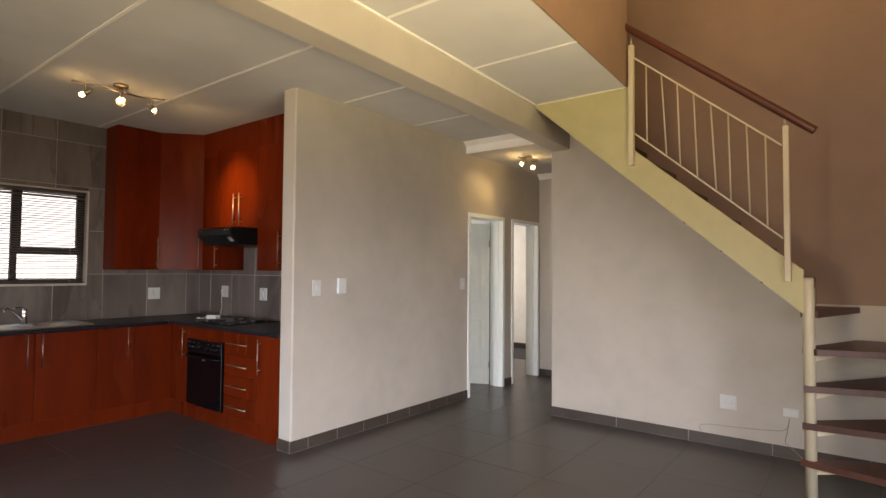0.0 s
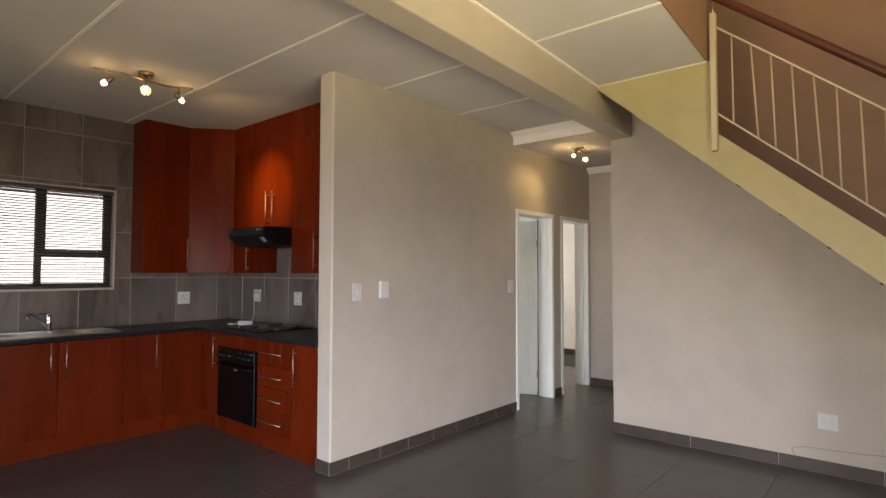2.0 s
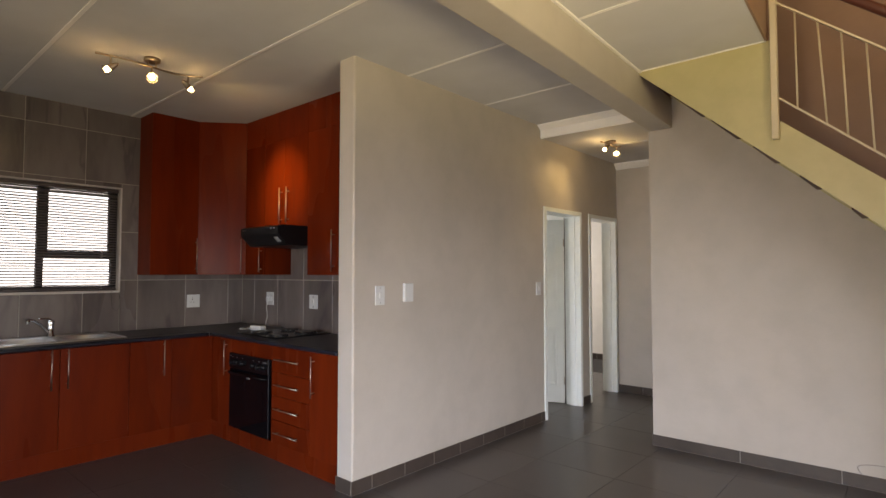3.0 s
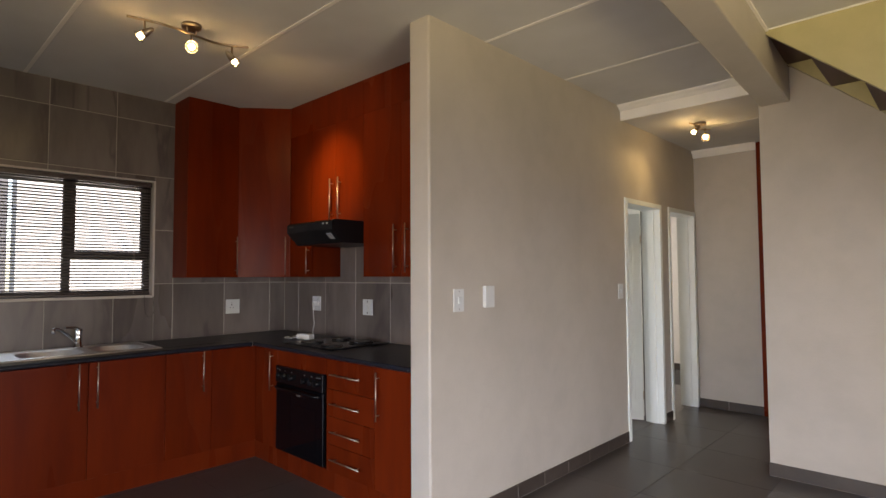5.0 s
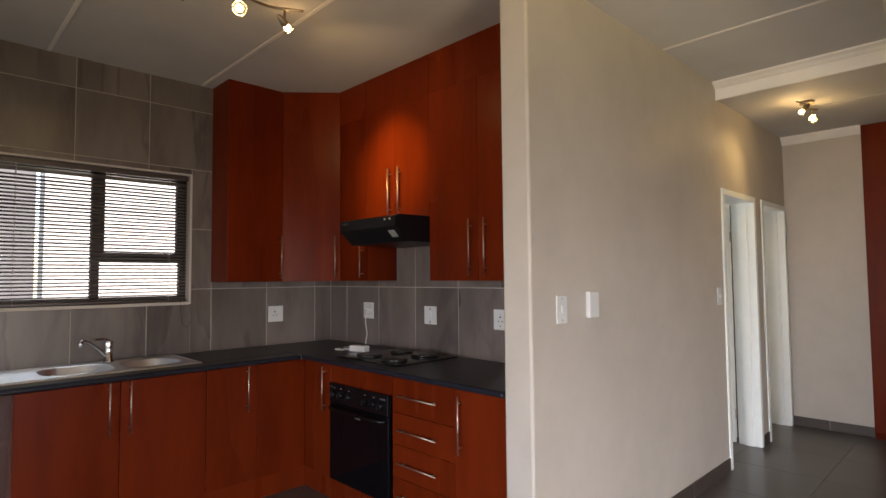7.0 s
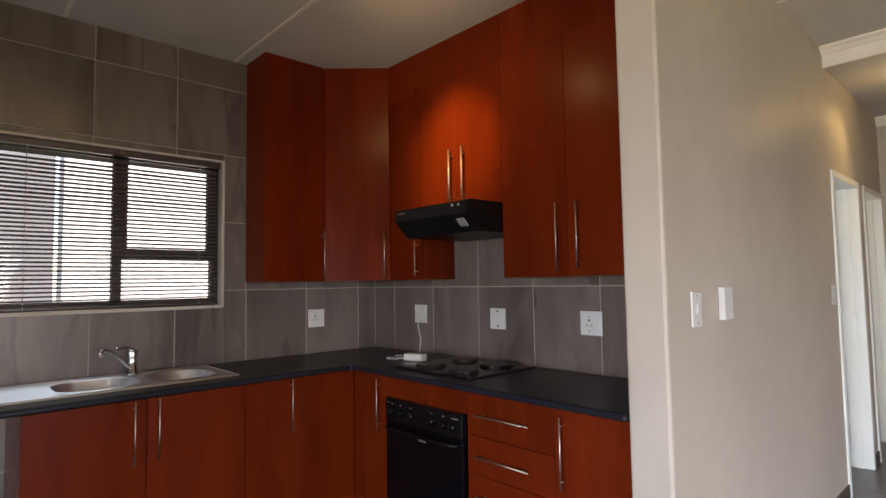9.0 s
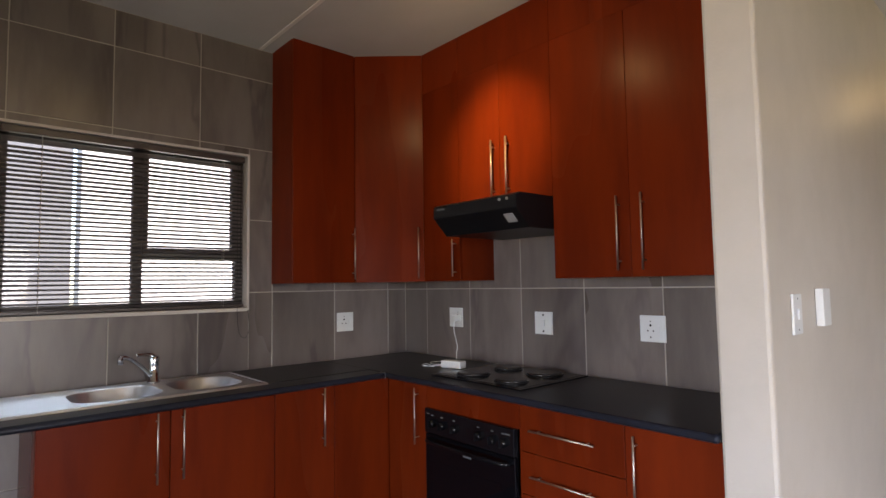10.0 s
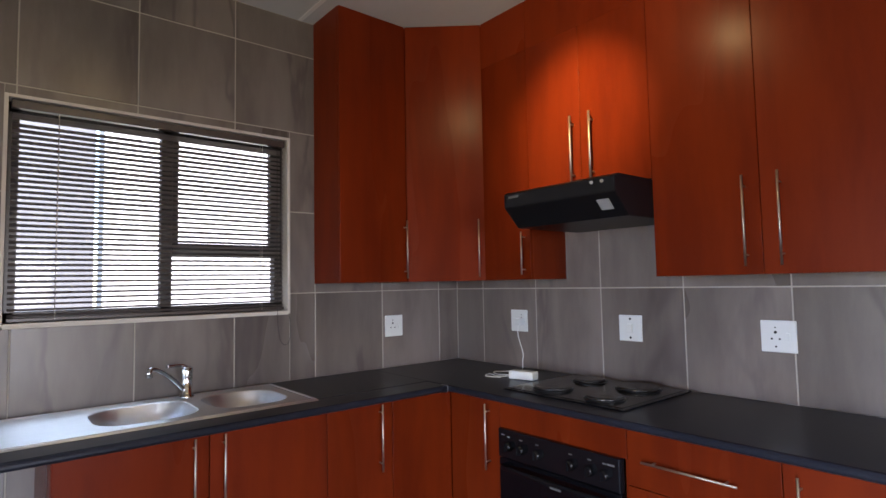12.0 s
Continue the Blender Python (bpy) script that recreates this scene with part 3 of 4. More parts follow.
# hob
HX0, HX1, HY0, HY1 = -4.685, -4.062, 2.435, 2.965
h = thing("hob", ((HX0 + HX1) / 2, 2.68, 0.9), "black enamel electric hob with four solid plates", "hob")
b = box(bmesh.new(), HX0, HX1, HY0, HY1, 0.9005, 0.907, bevel=0.002)
box(b, HX0 + 0.02, HX1 - 0.02, HY0 + 0.02, HY1 - 0.02, 0.9068, 0.9085, bevel=0.001)
part("hob_top", b, "black", h)
for x, y, r in ((-4.51, 2.575, 0.085), (-4.50, 2.84, 0.075), (-4.225, 2.555, 0.078), (-4.235, 2.825, 0.092)):
    b = bmesh.new()
    tube(b, [(x, y, 0.9086), (x, y, 0.9116)], r + 0.006, 36, [r + 0.008, r + 0.004])
    pr = part("trim_ring", b, "blackmatt", h)
    b = bmesh.new()
    tube(b, [(x, y, 0.9117), (x, y, 0.918), (x, y, 0.9215), (x, y, 0.9235), (x, y, 0.924)], r, 40, [r, r, r - 0.002, r - 0.006, r - 0.012])
    tube(b, [(x, y, 0.9241), (x, y, 0.9246)], r * 0.25, 20)
    part("hotplate", b, "plate", h)

# oven
OX0, OX1, OZ0, OZ1 = -4.634, -4.030, 0.142, 0.754
o = thing("oven", ((OX0 + OX1) / 2, FY, OZ0), "black built-in electric oven with six knobs and a dark glass door", "oven")
part("oven_body", boxes((OX0 + 0.01, OX1 - 0.01, FY + 0.01, 2.9, OZ0, OZ1)), "blackmatt", o)
cp = part("control_panel", box(bmesh.new(), OX0, OX1, FY - 0.022, FY + 0.01, 0.632, OZ1, bevel=0.004), "black", o)
for k, x in enumerate((-4.572, -4.50, -4.412, -4.245, -4.158, -4.092)):
    b = bmesh.new()
    tube(b, [(x, FY - 0.0225, 0.685), (x, FY - 0.030, 0.685), (x, FY - 0.048, 0.685)], 0.018, 18, [0.022, 0.02, 0.017])
    box(b, x - 0.004, x + 0.004, FY - 0.055, FY - 0.047, 0.668, 0.702, bevel=0.001)
    part("knob", b, "black", cp)
    part("mark", boxes((x - 0.008, x + 0.008, FY - 0.0232, FY - 0.0222, 0.722, 0.727)), "mark", cp)
part("mark", boxes((OX0 + 0.02, OX0 + 0.04, FY - 0.0232, FY - 0.0222, 0.728, 0.732)), "mark", cp)
part("mark", boxes((OX1 - 0.05, OX1 - 0.02, FY - 0.0232, FY - 0.0222, 0.722, 0.729)), "mark", cp)
od = part("oven_door", box(bmesh.new(), OX0, OX1, FY - 0.018, FY + 0.008, OZ0, 0.627, bevel=0.004), "ovenglass", o)
part("window_glass", box(bmesh.new(), OX0 + 0.08, OX1 - 0.08, FY - 0.0195, FY - 0.0175, 0.22, 0.50), "ovenglass", od)
part("maker_plate", boxes((-4.355, -4.30, FY - 0.0195, FY - 0.0178, 0.565, 0.578)), "mark", od, "small unreadable plate")
b = bmesh.new()
tube(b, smooth_path([(OX0 + 0.03, FY - 0.02, 0.598), (OX0 + 0.07, FY - 0.055, 0.603), (-4.33, FY - 0.062, 0.604), (OX1 - 0.07, FY - 0.055, 0.603), (OX1 - 0.03, FY - 0.02, 0.598)]), 0.010, 12)
part("oven_handle", b, "black", od, "black curved oven door handle")

# wall cabinets

def wall_cabinet(name, at, label):
    return thing(name, at, label, "cabinet", "kitchen wall cabinets")


c = wall_cabinet("wall_cabinet", (UX, 2.18, UZ), "tall cherry-red laminate wall cabinet with one door beside the window")
carcass(c, XW, UX - 0.018, 1.967, 2.387 - G, UZ, CEIL)
d = front_x(c, "door", 1.967, 2.387, UZ, CEIL, UX)
bar_handle(d, (UX, 2.369, 1.585), "z", 0.32, (1, 0, 0))
c = wall_cabinet("corner_wall_cabinet", (-5.2, 2.55, UZ), "tall cherry-red laminate diagonal corner wall cabinet")
P, Q = Vector((UX, 2.39, 0)), Vector((-5.07, UY, 0))
dr = (Q - P).normalized()
nr = Vector((dr.y, -dr.x, 0))
b = bmesh.new()
ip, iq = P - nr * 0.018, Q - nr * 0.018
prism(b, [(XW, 2.387), (UX - 0.018, 2.387), (ip.x, ip.y), (iq.x, iq.y), (-5.07, UY + 0.018), (-5.07, YO), (XW, YO)], "z", UZ, CEIL)
part("body", b, "wood", c)
for nm, z0, z1 in (("door", UZ, CEIL),):
    b = bmesh.new()
    A, B = P + dr * G, Q - dr * G
    prism(b, [(A.x, A.y), (B.x, B.y), (B.x - nr.x * 0.018, B.y - nr.y * 0.018), (A.x - nr.x * 0.018, A.y - nr.y * 0.018)], "z", z0 + G, z1 - G)
    d = part(nm, b, "wood", c)
    if nm == "door":
        hp = Q - dr * 0.035
        bar_handle(d, (hp.x, hp.y, 1.585), "z", 0.32, nr)
c = wall_cabinet("narrow_wall_cabinet", (-4.9, UY, UZ), "narrow cherry-red laminate wall cabinet beside the cooker hood")
carcass(c, -5.07 + G, -4.740, UY + 0.018, YO, UZ, CEIL)
d = front_y(c, "door", -5.07, -4.740, UZ, UT, UY)
bar_handle(d, (-4.777, UY, 1.54), "z", 0.22, (0, -1, 0))
front_y(c, "filler_panel", -5.07, -4.740, UT, CEIL, UY)
c = wall_cabinet("hood_cabinet", (-4.41, UY, 1.8), "cherry-red laminate wall cabinet with two doors above the cooker hood")
carcass(c, -4.740 + G, -4.066 - G, UY + 0.018, YO, 1.815, CEIL)
for x0, x1, hx in ((-4.740, -4.414, -4.452), (-4.414, -4.066, -4.345)):
    d = front_y(c, "door", x0, x1, 1.815, UT, UY)
    bar_handle(d, (hx, UY, 2.01), "z", 0.32, (0, -1, 0), 0.0055)
front_y(c, "filler_panel", -4.740, -4.066, UT, CEIL, UY)
c = wall_cabinet("double_wall_cabinet", (-3.62, UY, UZ), "tall cherry-red laminate wall cabinet with two doors next to the partition")
carcass(c, -4.066, XI - 0.002, UY + 0.018, YO, UZ, CEIL)
for x0, x1, hx in ((-4.066, -3.655, -3.705), (-3.655, XI - 0.002, -3.588)):
    d = front_y(c, "door", x0, x1, UZ, UT, UY)
    bar_handle(d, (hx, UY, 1.60), "z", 0.33, (0, -1, 0))
front_y(c, "filler_panel", -4.066, XI - 0.002, UT, CEIL, UY)

# cooker hood
HDX0, HDX1 = -4.655, -4.068
h = thing("cooker_hood", (-4.41, 2.7, 1.7), "black slim cooker hood under the wall cabinet", "cooker hood")
b = bmesh.new()
prism(b, [(YO - 0.002, 1.812), (2.47, 1.812), (2.44, 1.80), (2.44, 1.738), (2.53, 1.648), (YO - 0.002, 1.648)], "x", HDX0, HDX1)
bmesh.ops.bevel(b, geom=list(b.edges), offset=0.003, segments=2, affect="EDGES")
part("hood_body", b, "blackmatt", h)
for x in (-4.17, -4.122):
    part("button", tubes([(x, 2.441, 1.784), (x, 2.434, 1.784)], radius=0.007, seg=12), "grey", h)
part("maker_plate", boxes((HDX0 + 0.03, HDX0 + 0.09, 2.4385, 2.4402, 1.778, 1.788)), "mark", h)
b = bmesh.new()
prism(b, [(2.462, 1.7155), (2.498, 1.6795), (2.496, 1.676), (2.459, 1.713)], "x", -4.165, -4.11)
part("lamp_cover", b, "grey", h, "pale lamp cover")

# ---- window ----
wn_ = setting("window_1", boxes((XW - 0.12, XW - 0.07, WY0, WY1, WZ0, WZ0 + 0.045), (XW - 0.12, XW - 0.07, WY0, WY1, WZ1 - 0.045, WZ1), (XW - 0.12, XW - 0.07, WY0, WY0 + 0.04, WZ0, WZ1), (XW - 0.12, XW - 0.07, WY1 - 0.045, WY1, WZ0, WZ1), (XW - 0.12, XW - 0.07, 1.215, 1.265, WZ0, WZ1), bevel=0.003), "bronze", "dark bronze aluminium kitchen window")
part("sash", boxes((XW - 0.115, XW - 0.062, 1.265, WY1 - 0.045, 1.55, 1.61), (XW - 0.105, XW - 0.062, 1.265, 1.29, 1.61, WZ1 - 0.045), (XW - 0.105, XW - 0.062, WY1 - 0.07, WY1 - 0.045, 1.61, WZ1 - 0.045), bevel=0.003), "bronze", wn_)
for y0, y1, z0, z1 in ((WY0 + 0.04, 1.215, WZ0 + 0.045, WZ1 - 0.045), (1.265, WY1 - 0.045, 1.61, WZ1 - 0.045), (1.265, WY1 - 0.045, WZ0 + 0.045, 1.55)):
    pn = part("pane", boxes((XW - 0.097, XW - 0.093, y0, y1, z0, z1)), "glass", wn_)
    pn.visible_shadow = False
hb = tubes([(XW - 0.060, 1.58, 1.588), (XW - 0.052, 1.60, 1.592), (XW - 0.052, 1.70, 1.575)], radius=0.006, seg=8)
box(hb, XW - 0.063, XW - 0.055, 1.555, 1.615, 1.572, 1.604, bevel=0.002)
part("window_handle", hb, "bronze", wn_, "dark bronze casement stay handle")
b = boxes((XW - 0.24, XW + 0.004, WY0 - 0.014, WY0, WZ0 - 0.014, WZ1 + 0.014), (XW - 0.24, XW + 0.004, WY1, WY1 + 0.014, WZ0 - 0.014, WZ1 + 0.014), (XW - 0.24, XW + 0.012, WY0, WY1, WZ0 - 0.02, WZ0), (XW - 0.24, XW + 0.004, WY0, WY1, WZ1, WZ1 + 0.014), bevel=0.002)
part("window_trim", b, "cord", wn_, "white tile edge trim round the window")
bl = thing("window_blind", (XW - 0.03, 1.22, WZ1), "dark brown slatted blind lowered with its slats open", "blind")
part("head_rail", box(bmesh.new(), XW - 0.05, XW - 0.015, WY0 + 0.01, WY1 - 0.01, WZ1 - 0.037, WZ1 - 0.003, bevel=0.002), "blindrail", bl, "dark brown head rail")
part("bottom_rail", box(bmesh.new(), XW - 0.046, XW - 0.02, WY0 + 0.012, WY1 - 0.012, WZ0 + 0.006, WZ0 + 0.020, bevel=0.002), "blindrail", bl, "dark brown bottom rail")
b = bmesh.new()
A = radians(-24)
prof = [(-0.0125, 0.0), (-0.006, 0.0018), (0.0, 0.0024), (0.006, 0.0018), (0.0125, 0.0), (0.006, 0.0011), (0.0, 0.0017), (-0.006, 0.0011)]
prism(b, [(u * math.cos(A) - v * math.sin(A), -u * math.sin(A) + v * math.cos(A)) for u, v in prof], "y", WY0 + 0.014, WY1 - 0.014)
slat0 = part("slat", b, "slat", bl)
NS = 35
zz = [WZ0 + 0.030 + k * (WZ1 - WZ0 - 0.134) / (NS - 1) for k in range(NS)] + [WZ1 - 0.074, WZ1 - 0.063]
slat0.location = (XW - 0.033, 0, zz[0])
slat0.matrix_parent_inverse = bl.matrix_basis.inverted()
for k, z in enumerate(zz[1:]):
    s2 = new("slat", slat0.data)
    s2.parent, s2.matrix_parent_inverse = bl, bl.matrix_basis.inverted()
    s2.location = (XW - 0.033, 0, z)
    s2.rotation_euler = (0, radians(random.uniform(-2.5, 2.5)), 0)
for y in (WY0 + 0.17, WY1 - 0.13):
    part("ladder_cord", tubes([(XW - 0.019, y, WZ0 + 0.01), (XW - 0.019, y, WZ1 - 0.03)], [(XW - 0.047, y, WZ0 + 0.01), (XW - 0.047, y, WZ1 - 0.03)], radius=0.0012, seg=6), "cord", bl)
part("tilt_wand", tubes([(XW - 0.008, WY1 - 0.035, WZ1 - 0.04), (XW - 0.006, WY1 - 0.037, 1.50)], [(XW - 0.006, WY1 - 0.037, 1.50), (XW - 0.006, WY1 - 0.037, 1.45)], radius=0.003, seg=8), "bronze", bl)
part("pull_cord", tubes(smooth_path([(XW - 0.006, WY1 - 0.055, WZ1 - 0.04), (XW - 0.004, WY1 - 0.055, 1.5), (XW + 0.012, WY1 - 0.06, 1.25), (XW + 0.008, WY1 - 0.045, 1.12), (XW + 0.008, WY1 - 0.01, 1.09), (XW + 0.008, WY1 + 0.012, 1.14), (XW + 0.012, WY1 + 0.004, 1.25)]), radius=0.0016, seg=6), "bronze", bl, "thin hanging pull cord loop")


# ---- sockets and switches ----
def plate(name, label, at, out, w_, h_, holes=(), rocker=None, group="wall plates", deep=0.009, hole="dark"):
    """A white wall plate; at is its middle on the wall; out the wall's normal."""
    out = Vector(out)
    side = Vector((0, 0, 1)).cross(out)
    t_ = thing(name, at, label, "socket" if "socket" in name else "switch", group)
    m = Matrix((side, Vector((0, 0, 1)), out)).transposed().to_4x4()
    mw = Matrix.Translation(at) @ m

    def add(nm, bm, mat, lab=""):
        bm.transform(mw)
        return part(nm, bm, mat, t_, lab)
    add("plate", box(bmesh.new(), -w_ / 2, w_ / 2, -h_ / 2, h_ / 2, 0.0005, deep, bevel=0.003), "plastic")
    for hx, hy, r in holes:
        b_ = bmesh.new()
        tube(b_, [(hx, hy, 0.0085), (hx, hy, 0.0096)], r, 10)
        add("hole", b_, hole)
    if rocker:
        rx, ry, rw, rh = rocker
        add("rocker", box(bmesh.new(), rx - rw / 2, rx + rw / 2, ry - rh / 2, ry + rh / 2, 0.009, 0.016, bevel=0.002), "plastic")
    return t_


S3 = lambda cx, cy: [(cx, cy + 0.016, 0.006), (cx - 0.014, cy - 0.010, 0.004), (cx + 0.014, cy - 0.010, 0.004), (cx, cy + 0.035, 0.003)]
plate("wall_socket", "white square wall socket on the tiles beside the window", (XW + 0.001, 2.482, 1.145), (1, 0, 0), 0.125, 0.125, S3(-0.01, 0), (0.035, 0.0, 0.014, 0.03), "kitchen sockets")
sk1 = plate("wall_socket", "white square wall socket with a plugged-in charger", (-5.085, YO - 0.001, 1.168), (0, -1, 0), 0.125, 0.125, S3(0.02, 0), (-0.035, 0.0, 0.014, 0.03), "kitchen sockets")
plate("isolator_switch", "white cooker isolator switch on the tiles", (-4.363, YO - 0.001, 1.16), (0, -1, 0), 0.122, 0.125, [(0, 0.045, 0.006), (0, -0.045, 0.006)], (0, 0.0, 0.026, 0.042), "kitchen sockets")
plate("wall_socket", "white square wall socket on the tiles near the partition", (-3.717, YO - 0.001, 1.16), (0, -1, 0), 0.128, 0.125, S3(-0.01, 0.0) + [(-0.01, -0.04, 0.004)], (0.035, 0.0, 0.014, 0.03), "kitchen sockets")
plate("light_switch", "white light switch on the beige partition", (XP + 0.001, 2.558, 1.271), (1, 0, 0), 0.085, 0.13, [(0, 0.05, 0.003), (0, -0.05, 0.003)], (0, 0.0, 0.02, 0.035), "partition switches")
pb = plate("blank_switch", "white raised blank plate on the beige partition", (XP + 0.001, 2.82, 1.284), (1, 0, 0), 0.085, 0.13, [], None, "partition switches", 0.026)
plate("light_switch", "white light switch beside the bathroom door", (XP + 0.001, 4.592, 1.272), (1, 0, 0), 0.085, 0.125, [], (0, 0.0, 0.02, 0.035), "partition switches")
plate("wall_socket", "white double wall socket low on the wall under the stairs", (-0.361, YS - 0.001, 0.368), (0, -1, 0), 0.125, 0.115, [(-0.022, 0.012, 0.003), (-0.032, -0.008, 0.003), (-0.012, -0.008, 0.003), (0.022, 0.012, 0.003), (0.012, -0.008, 0.003), (0.032, -0.008, 0.003)], None, "low sockets", hole="grey")
plate("cable_box_socket", "small white cable box low on the wall under the stairs", (0.07, YS - 0.001, 0.352), (0, -1, 0), 0.105, 0.07, [], (0, 0, 0.09, 0.055), "low sockets")
part("wall_cable", tubes(smooth_path([(-0.56, YS - 0.006, 0.09), (-0.58, YS - 0.008, 0.14), (-0.5, YS - 0.006, 0.165), (-0.3, YS - 0.006, 0.175), (-0.1, YS - 0.006, 0.19), (0.03, YS - 0.006, 0.215), (0.06, YS - 0.006, 0.30)]), smooth_path([(0.06, YS - 0.008, 0.30), (0.045, YS - 0.01, 0.2), (0.03, YS - 0.012, 0.12), (0.06, YS - 0.02, 0.1), (0.15, YS - 0.03, 0.02)]), radius=0.0024, seg=8), "cable", None, "thin grey cable loose along the wall under the stairs", category="cable")

# charger and its cable
c = thing("charger", (-4.84, 2.74, 0.9), "white power adapter lying on the worktop with a coiled cable", "charger")
b = box(bmesh.new(), -0.070, 0.070, -0.030, 0.030, 0.001, 0.042, bevel=0.004)
b.transform(pose(-4.80, 2.70, 0.9, 0, 0, 12))
part("adapter", b, "plastic", c)
b = box(bmesh.new(), -0.017, 0.017, -0.028, 0.028, -0.02, 0.02, bevel=0.004)
b.transform(pose(-5.055, YO - 0.035, 1.165))
part("plug", b, "plastic", c)
part("cable", tubes(smooth_path([(-5.055, YO - 0.05, 1.15), (-5.04, YO - 0.07, 1.09), (-4.98, 2.90, 1.0), (-4.965, 2.88, 0.96), (-4.96, 2.86, 0.907), (-5.02, 2.80, 0.905), (-5.05, 2.74, 0.905), (-4.98, 2.70, 0.905), (-4.86, 2.70, 0.915)]), smooth_path([(-4.86, 2.70, 0.91), (-4.94, 2.66, 0.905), (-5.02, 2.68, 0.905), (-4.99, 2.62, 0.905), (-4.9, 2.64, 0.905)]), radius=0.0028, seg=8), "plastic", c)


# ---- ceiling lamps ----
def head(parent, at, to):
    """A small bullet spot with its bare bulb held before it and a glass ring round the light."""
    at, to = Vector(at), Vector(to)
    d = (to - at).normalized()
    b = bmesh.new()
    tube(b, [at - d * 0.055, at - d * 0.048, at - d * 0.03, at - d * 0.005, at + d * 0.006], 0.02, 18, [0.004, 0.010, 0.016, 0.021, 0.021])
    hd = part("spot_head", b, "lampmetal", parent, "brushed nickel spot head")
    b = bmesh.new()
    tube(b, [at + d * 0.0065, at + d * 0.010, at + d * 0.026, at + d * 0.033, at + d * 0.036], 0.02, 20, [0.010, 0.015, 0.0175, 0.015, 0.007])
    part("bulb", b, "bulb", hd, "lit halogen bulb")
    side = d.cross(Vector((0, 0, 1)) if abs(d.z) < 0.9 else Vector((1, 0, 0))).normalized()
    up = d.cross(side)
    b = bmesh.new()
    tube(b, [at + d * 0.034 + (side * math.cos(a) + up * math.sin(a)) * 0.030 for a in (2 * math.pi * k / 24 for k in range(25))], 0.0026, 8)
    part("glass_ring", b, "glass", hd, "clear glass ring")
    for q in (side, -side):
        part("clip", tubes([at + q * 0.019, at + d * 0.033 + q * 0.029], radius=0.0014, seg=6), "lampmetal", hd)
    return at + d * 0.062


KX, KY = -4.07, 1.472
L = thing("ceiling_spotlight", (KX, KY, CEIL), "curved nickel ceiling bar with three lit spots in the kitchen", "ceiling lamp", "spot lamps")
b = bmesh.new()
tube(b, [(KX, KY, CEIL), (KX, KY, CEIL - 0.018), (KX, KY, CEIL - 0.022)], 0.05, 28, [0.052, 0.052, 0.046])
for dy in (-0.025, 0.025):
    tube(b, [(KX, KY + dy, CEIL - 0.02), (KX, KY + dy, CEIL - 0.05)], 0.006)
part("ceiling_plate", b, "lampmetal", L)
bar = smooth_path([(KX - 0.04, KY - 0.325, CEIL - 0.045), (KX + 0.015, KY - 0.16, CEIL - 0.055), (KX, KY, CEIL - 0.055), (KX - 0.015, KY + 0.16, CEIL - 0.055), (KX + 0.04, KY + 0.325, CEIL - 0.045)])
part("bar", tubes(bar, radius=0.007), "lampmetal", L)
heads = [((KX - 0.01, KY - 0.245, 2.735), (-4.6, 0.7, 2.3), 1.8, 85), ((KX, KY, 2.735), (-2.6, 1.0, 2.0), 2.2, 75), ((KX, KY + 0.24, 2.735), (-4.43, 2.70, 2.14), 19, 46)]
for at, to, watts, cone in heads:
    part("stem", tubes([(at[0], at[1], CEIL - 0.055), (at[0], at[1], at[2] + 0.01)], radius=0.006), "lampmetal", L)
    p = head(L, at, to)
    spot("spot_kitchen", p, to, watts, cone, 1.0)
    glow_lamp("bulb_kitchen", p, 0.018)
spot("spot_kitchen_spill", p, heads[2][1], 2.3, 130, 1.0)
HX, HY = -2.54, 5.245
L = thing("ceiling_spotlight", (HX, HY, HALLC), "small nickel ceiling lamp with two lit spots in the passage", "ceiling lamp", "spot lamps")
b = bmesh.new()
tube(b, [(HX, HY, HALLC), (HX, HY, HALLC - 0.02)], 0.05, 28)
part("ceiling_plate", b, "lampmetal", L)
part("bar", tubes(smooth_path([(HX - 0.03, HY - 0.17, HALLC - 0.03), (HX + 0.01, HY - 0.08, HALLC - 0.04), (HX, HY, HALLC - 0.04), (HX - 0.01, HY + 0.08, HALLC - 0.04), (HX + 0.03, HY + 0.17, HALLC - 0.03)]), radius=0.007), "lampmetal", L)
for at, to in (((HX, HY - 0.115, 2.655), (-2.93, 4.98, 2.20)), ((HX + 0.005, HY + 0.115, 2.64), (-2.15, 4.6, 2.1))):
    part("stem", tubes([(at[0], at[1], HALLC - 0.03), (at[0], at[1], at[2] + 0.01)], radius=0.006), "lampmetal", L)
    p = head(L, at, to)
    spot("spot_passage", p, to, 1.6, 95, 1.0)
    glow_lamp("bulb_passage", p, 0.13)

hatch = setting("ceiling_hatch", boxes((-2.55, -1.99, 5.42, 5.98, HALLC - 0.006, HALLC - 0.001), bevel=0.002), "plaster", "flush white ceiling hatch in the passage")
# ---- passage cupboard ----
c = thing("built_in_cupboard", (-2.2, YH, 0), "cherry-red laminate built-in cupboard at the end of the passage", "cupboard")
part("body", boxes((-2.382, XC, YH - 0.02, YH + 0.55, 0.0, HALLC)), "wood", c)
part("door", box(bmesh.new(), -2.38, XC - 0.003, YH - 0.04, YH - 0.021, 0.06, HALLC - 0.01, bevel=0.002), "wood", c)

# ---- staircase ----
st = thing("staircase", (0.24, 3.93, 0), "open staircase with yellow stringer, dark wooden treads and white steel balustrade", "staircase")


def bot(x):
    return 1.209 - 0.873 * (x - 0.162)


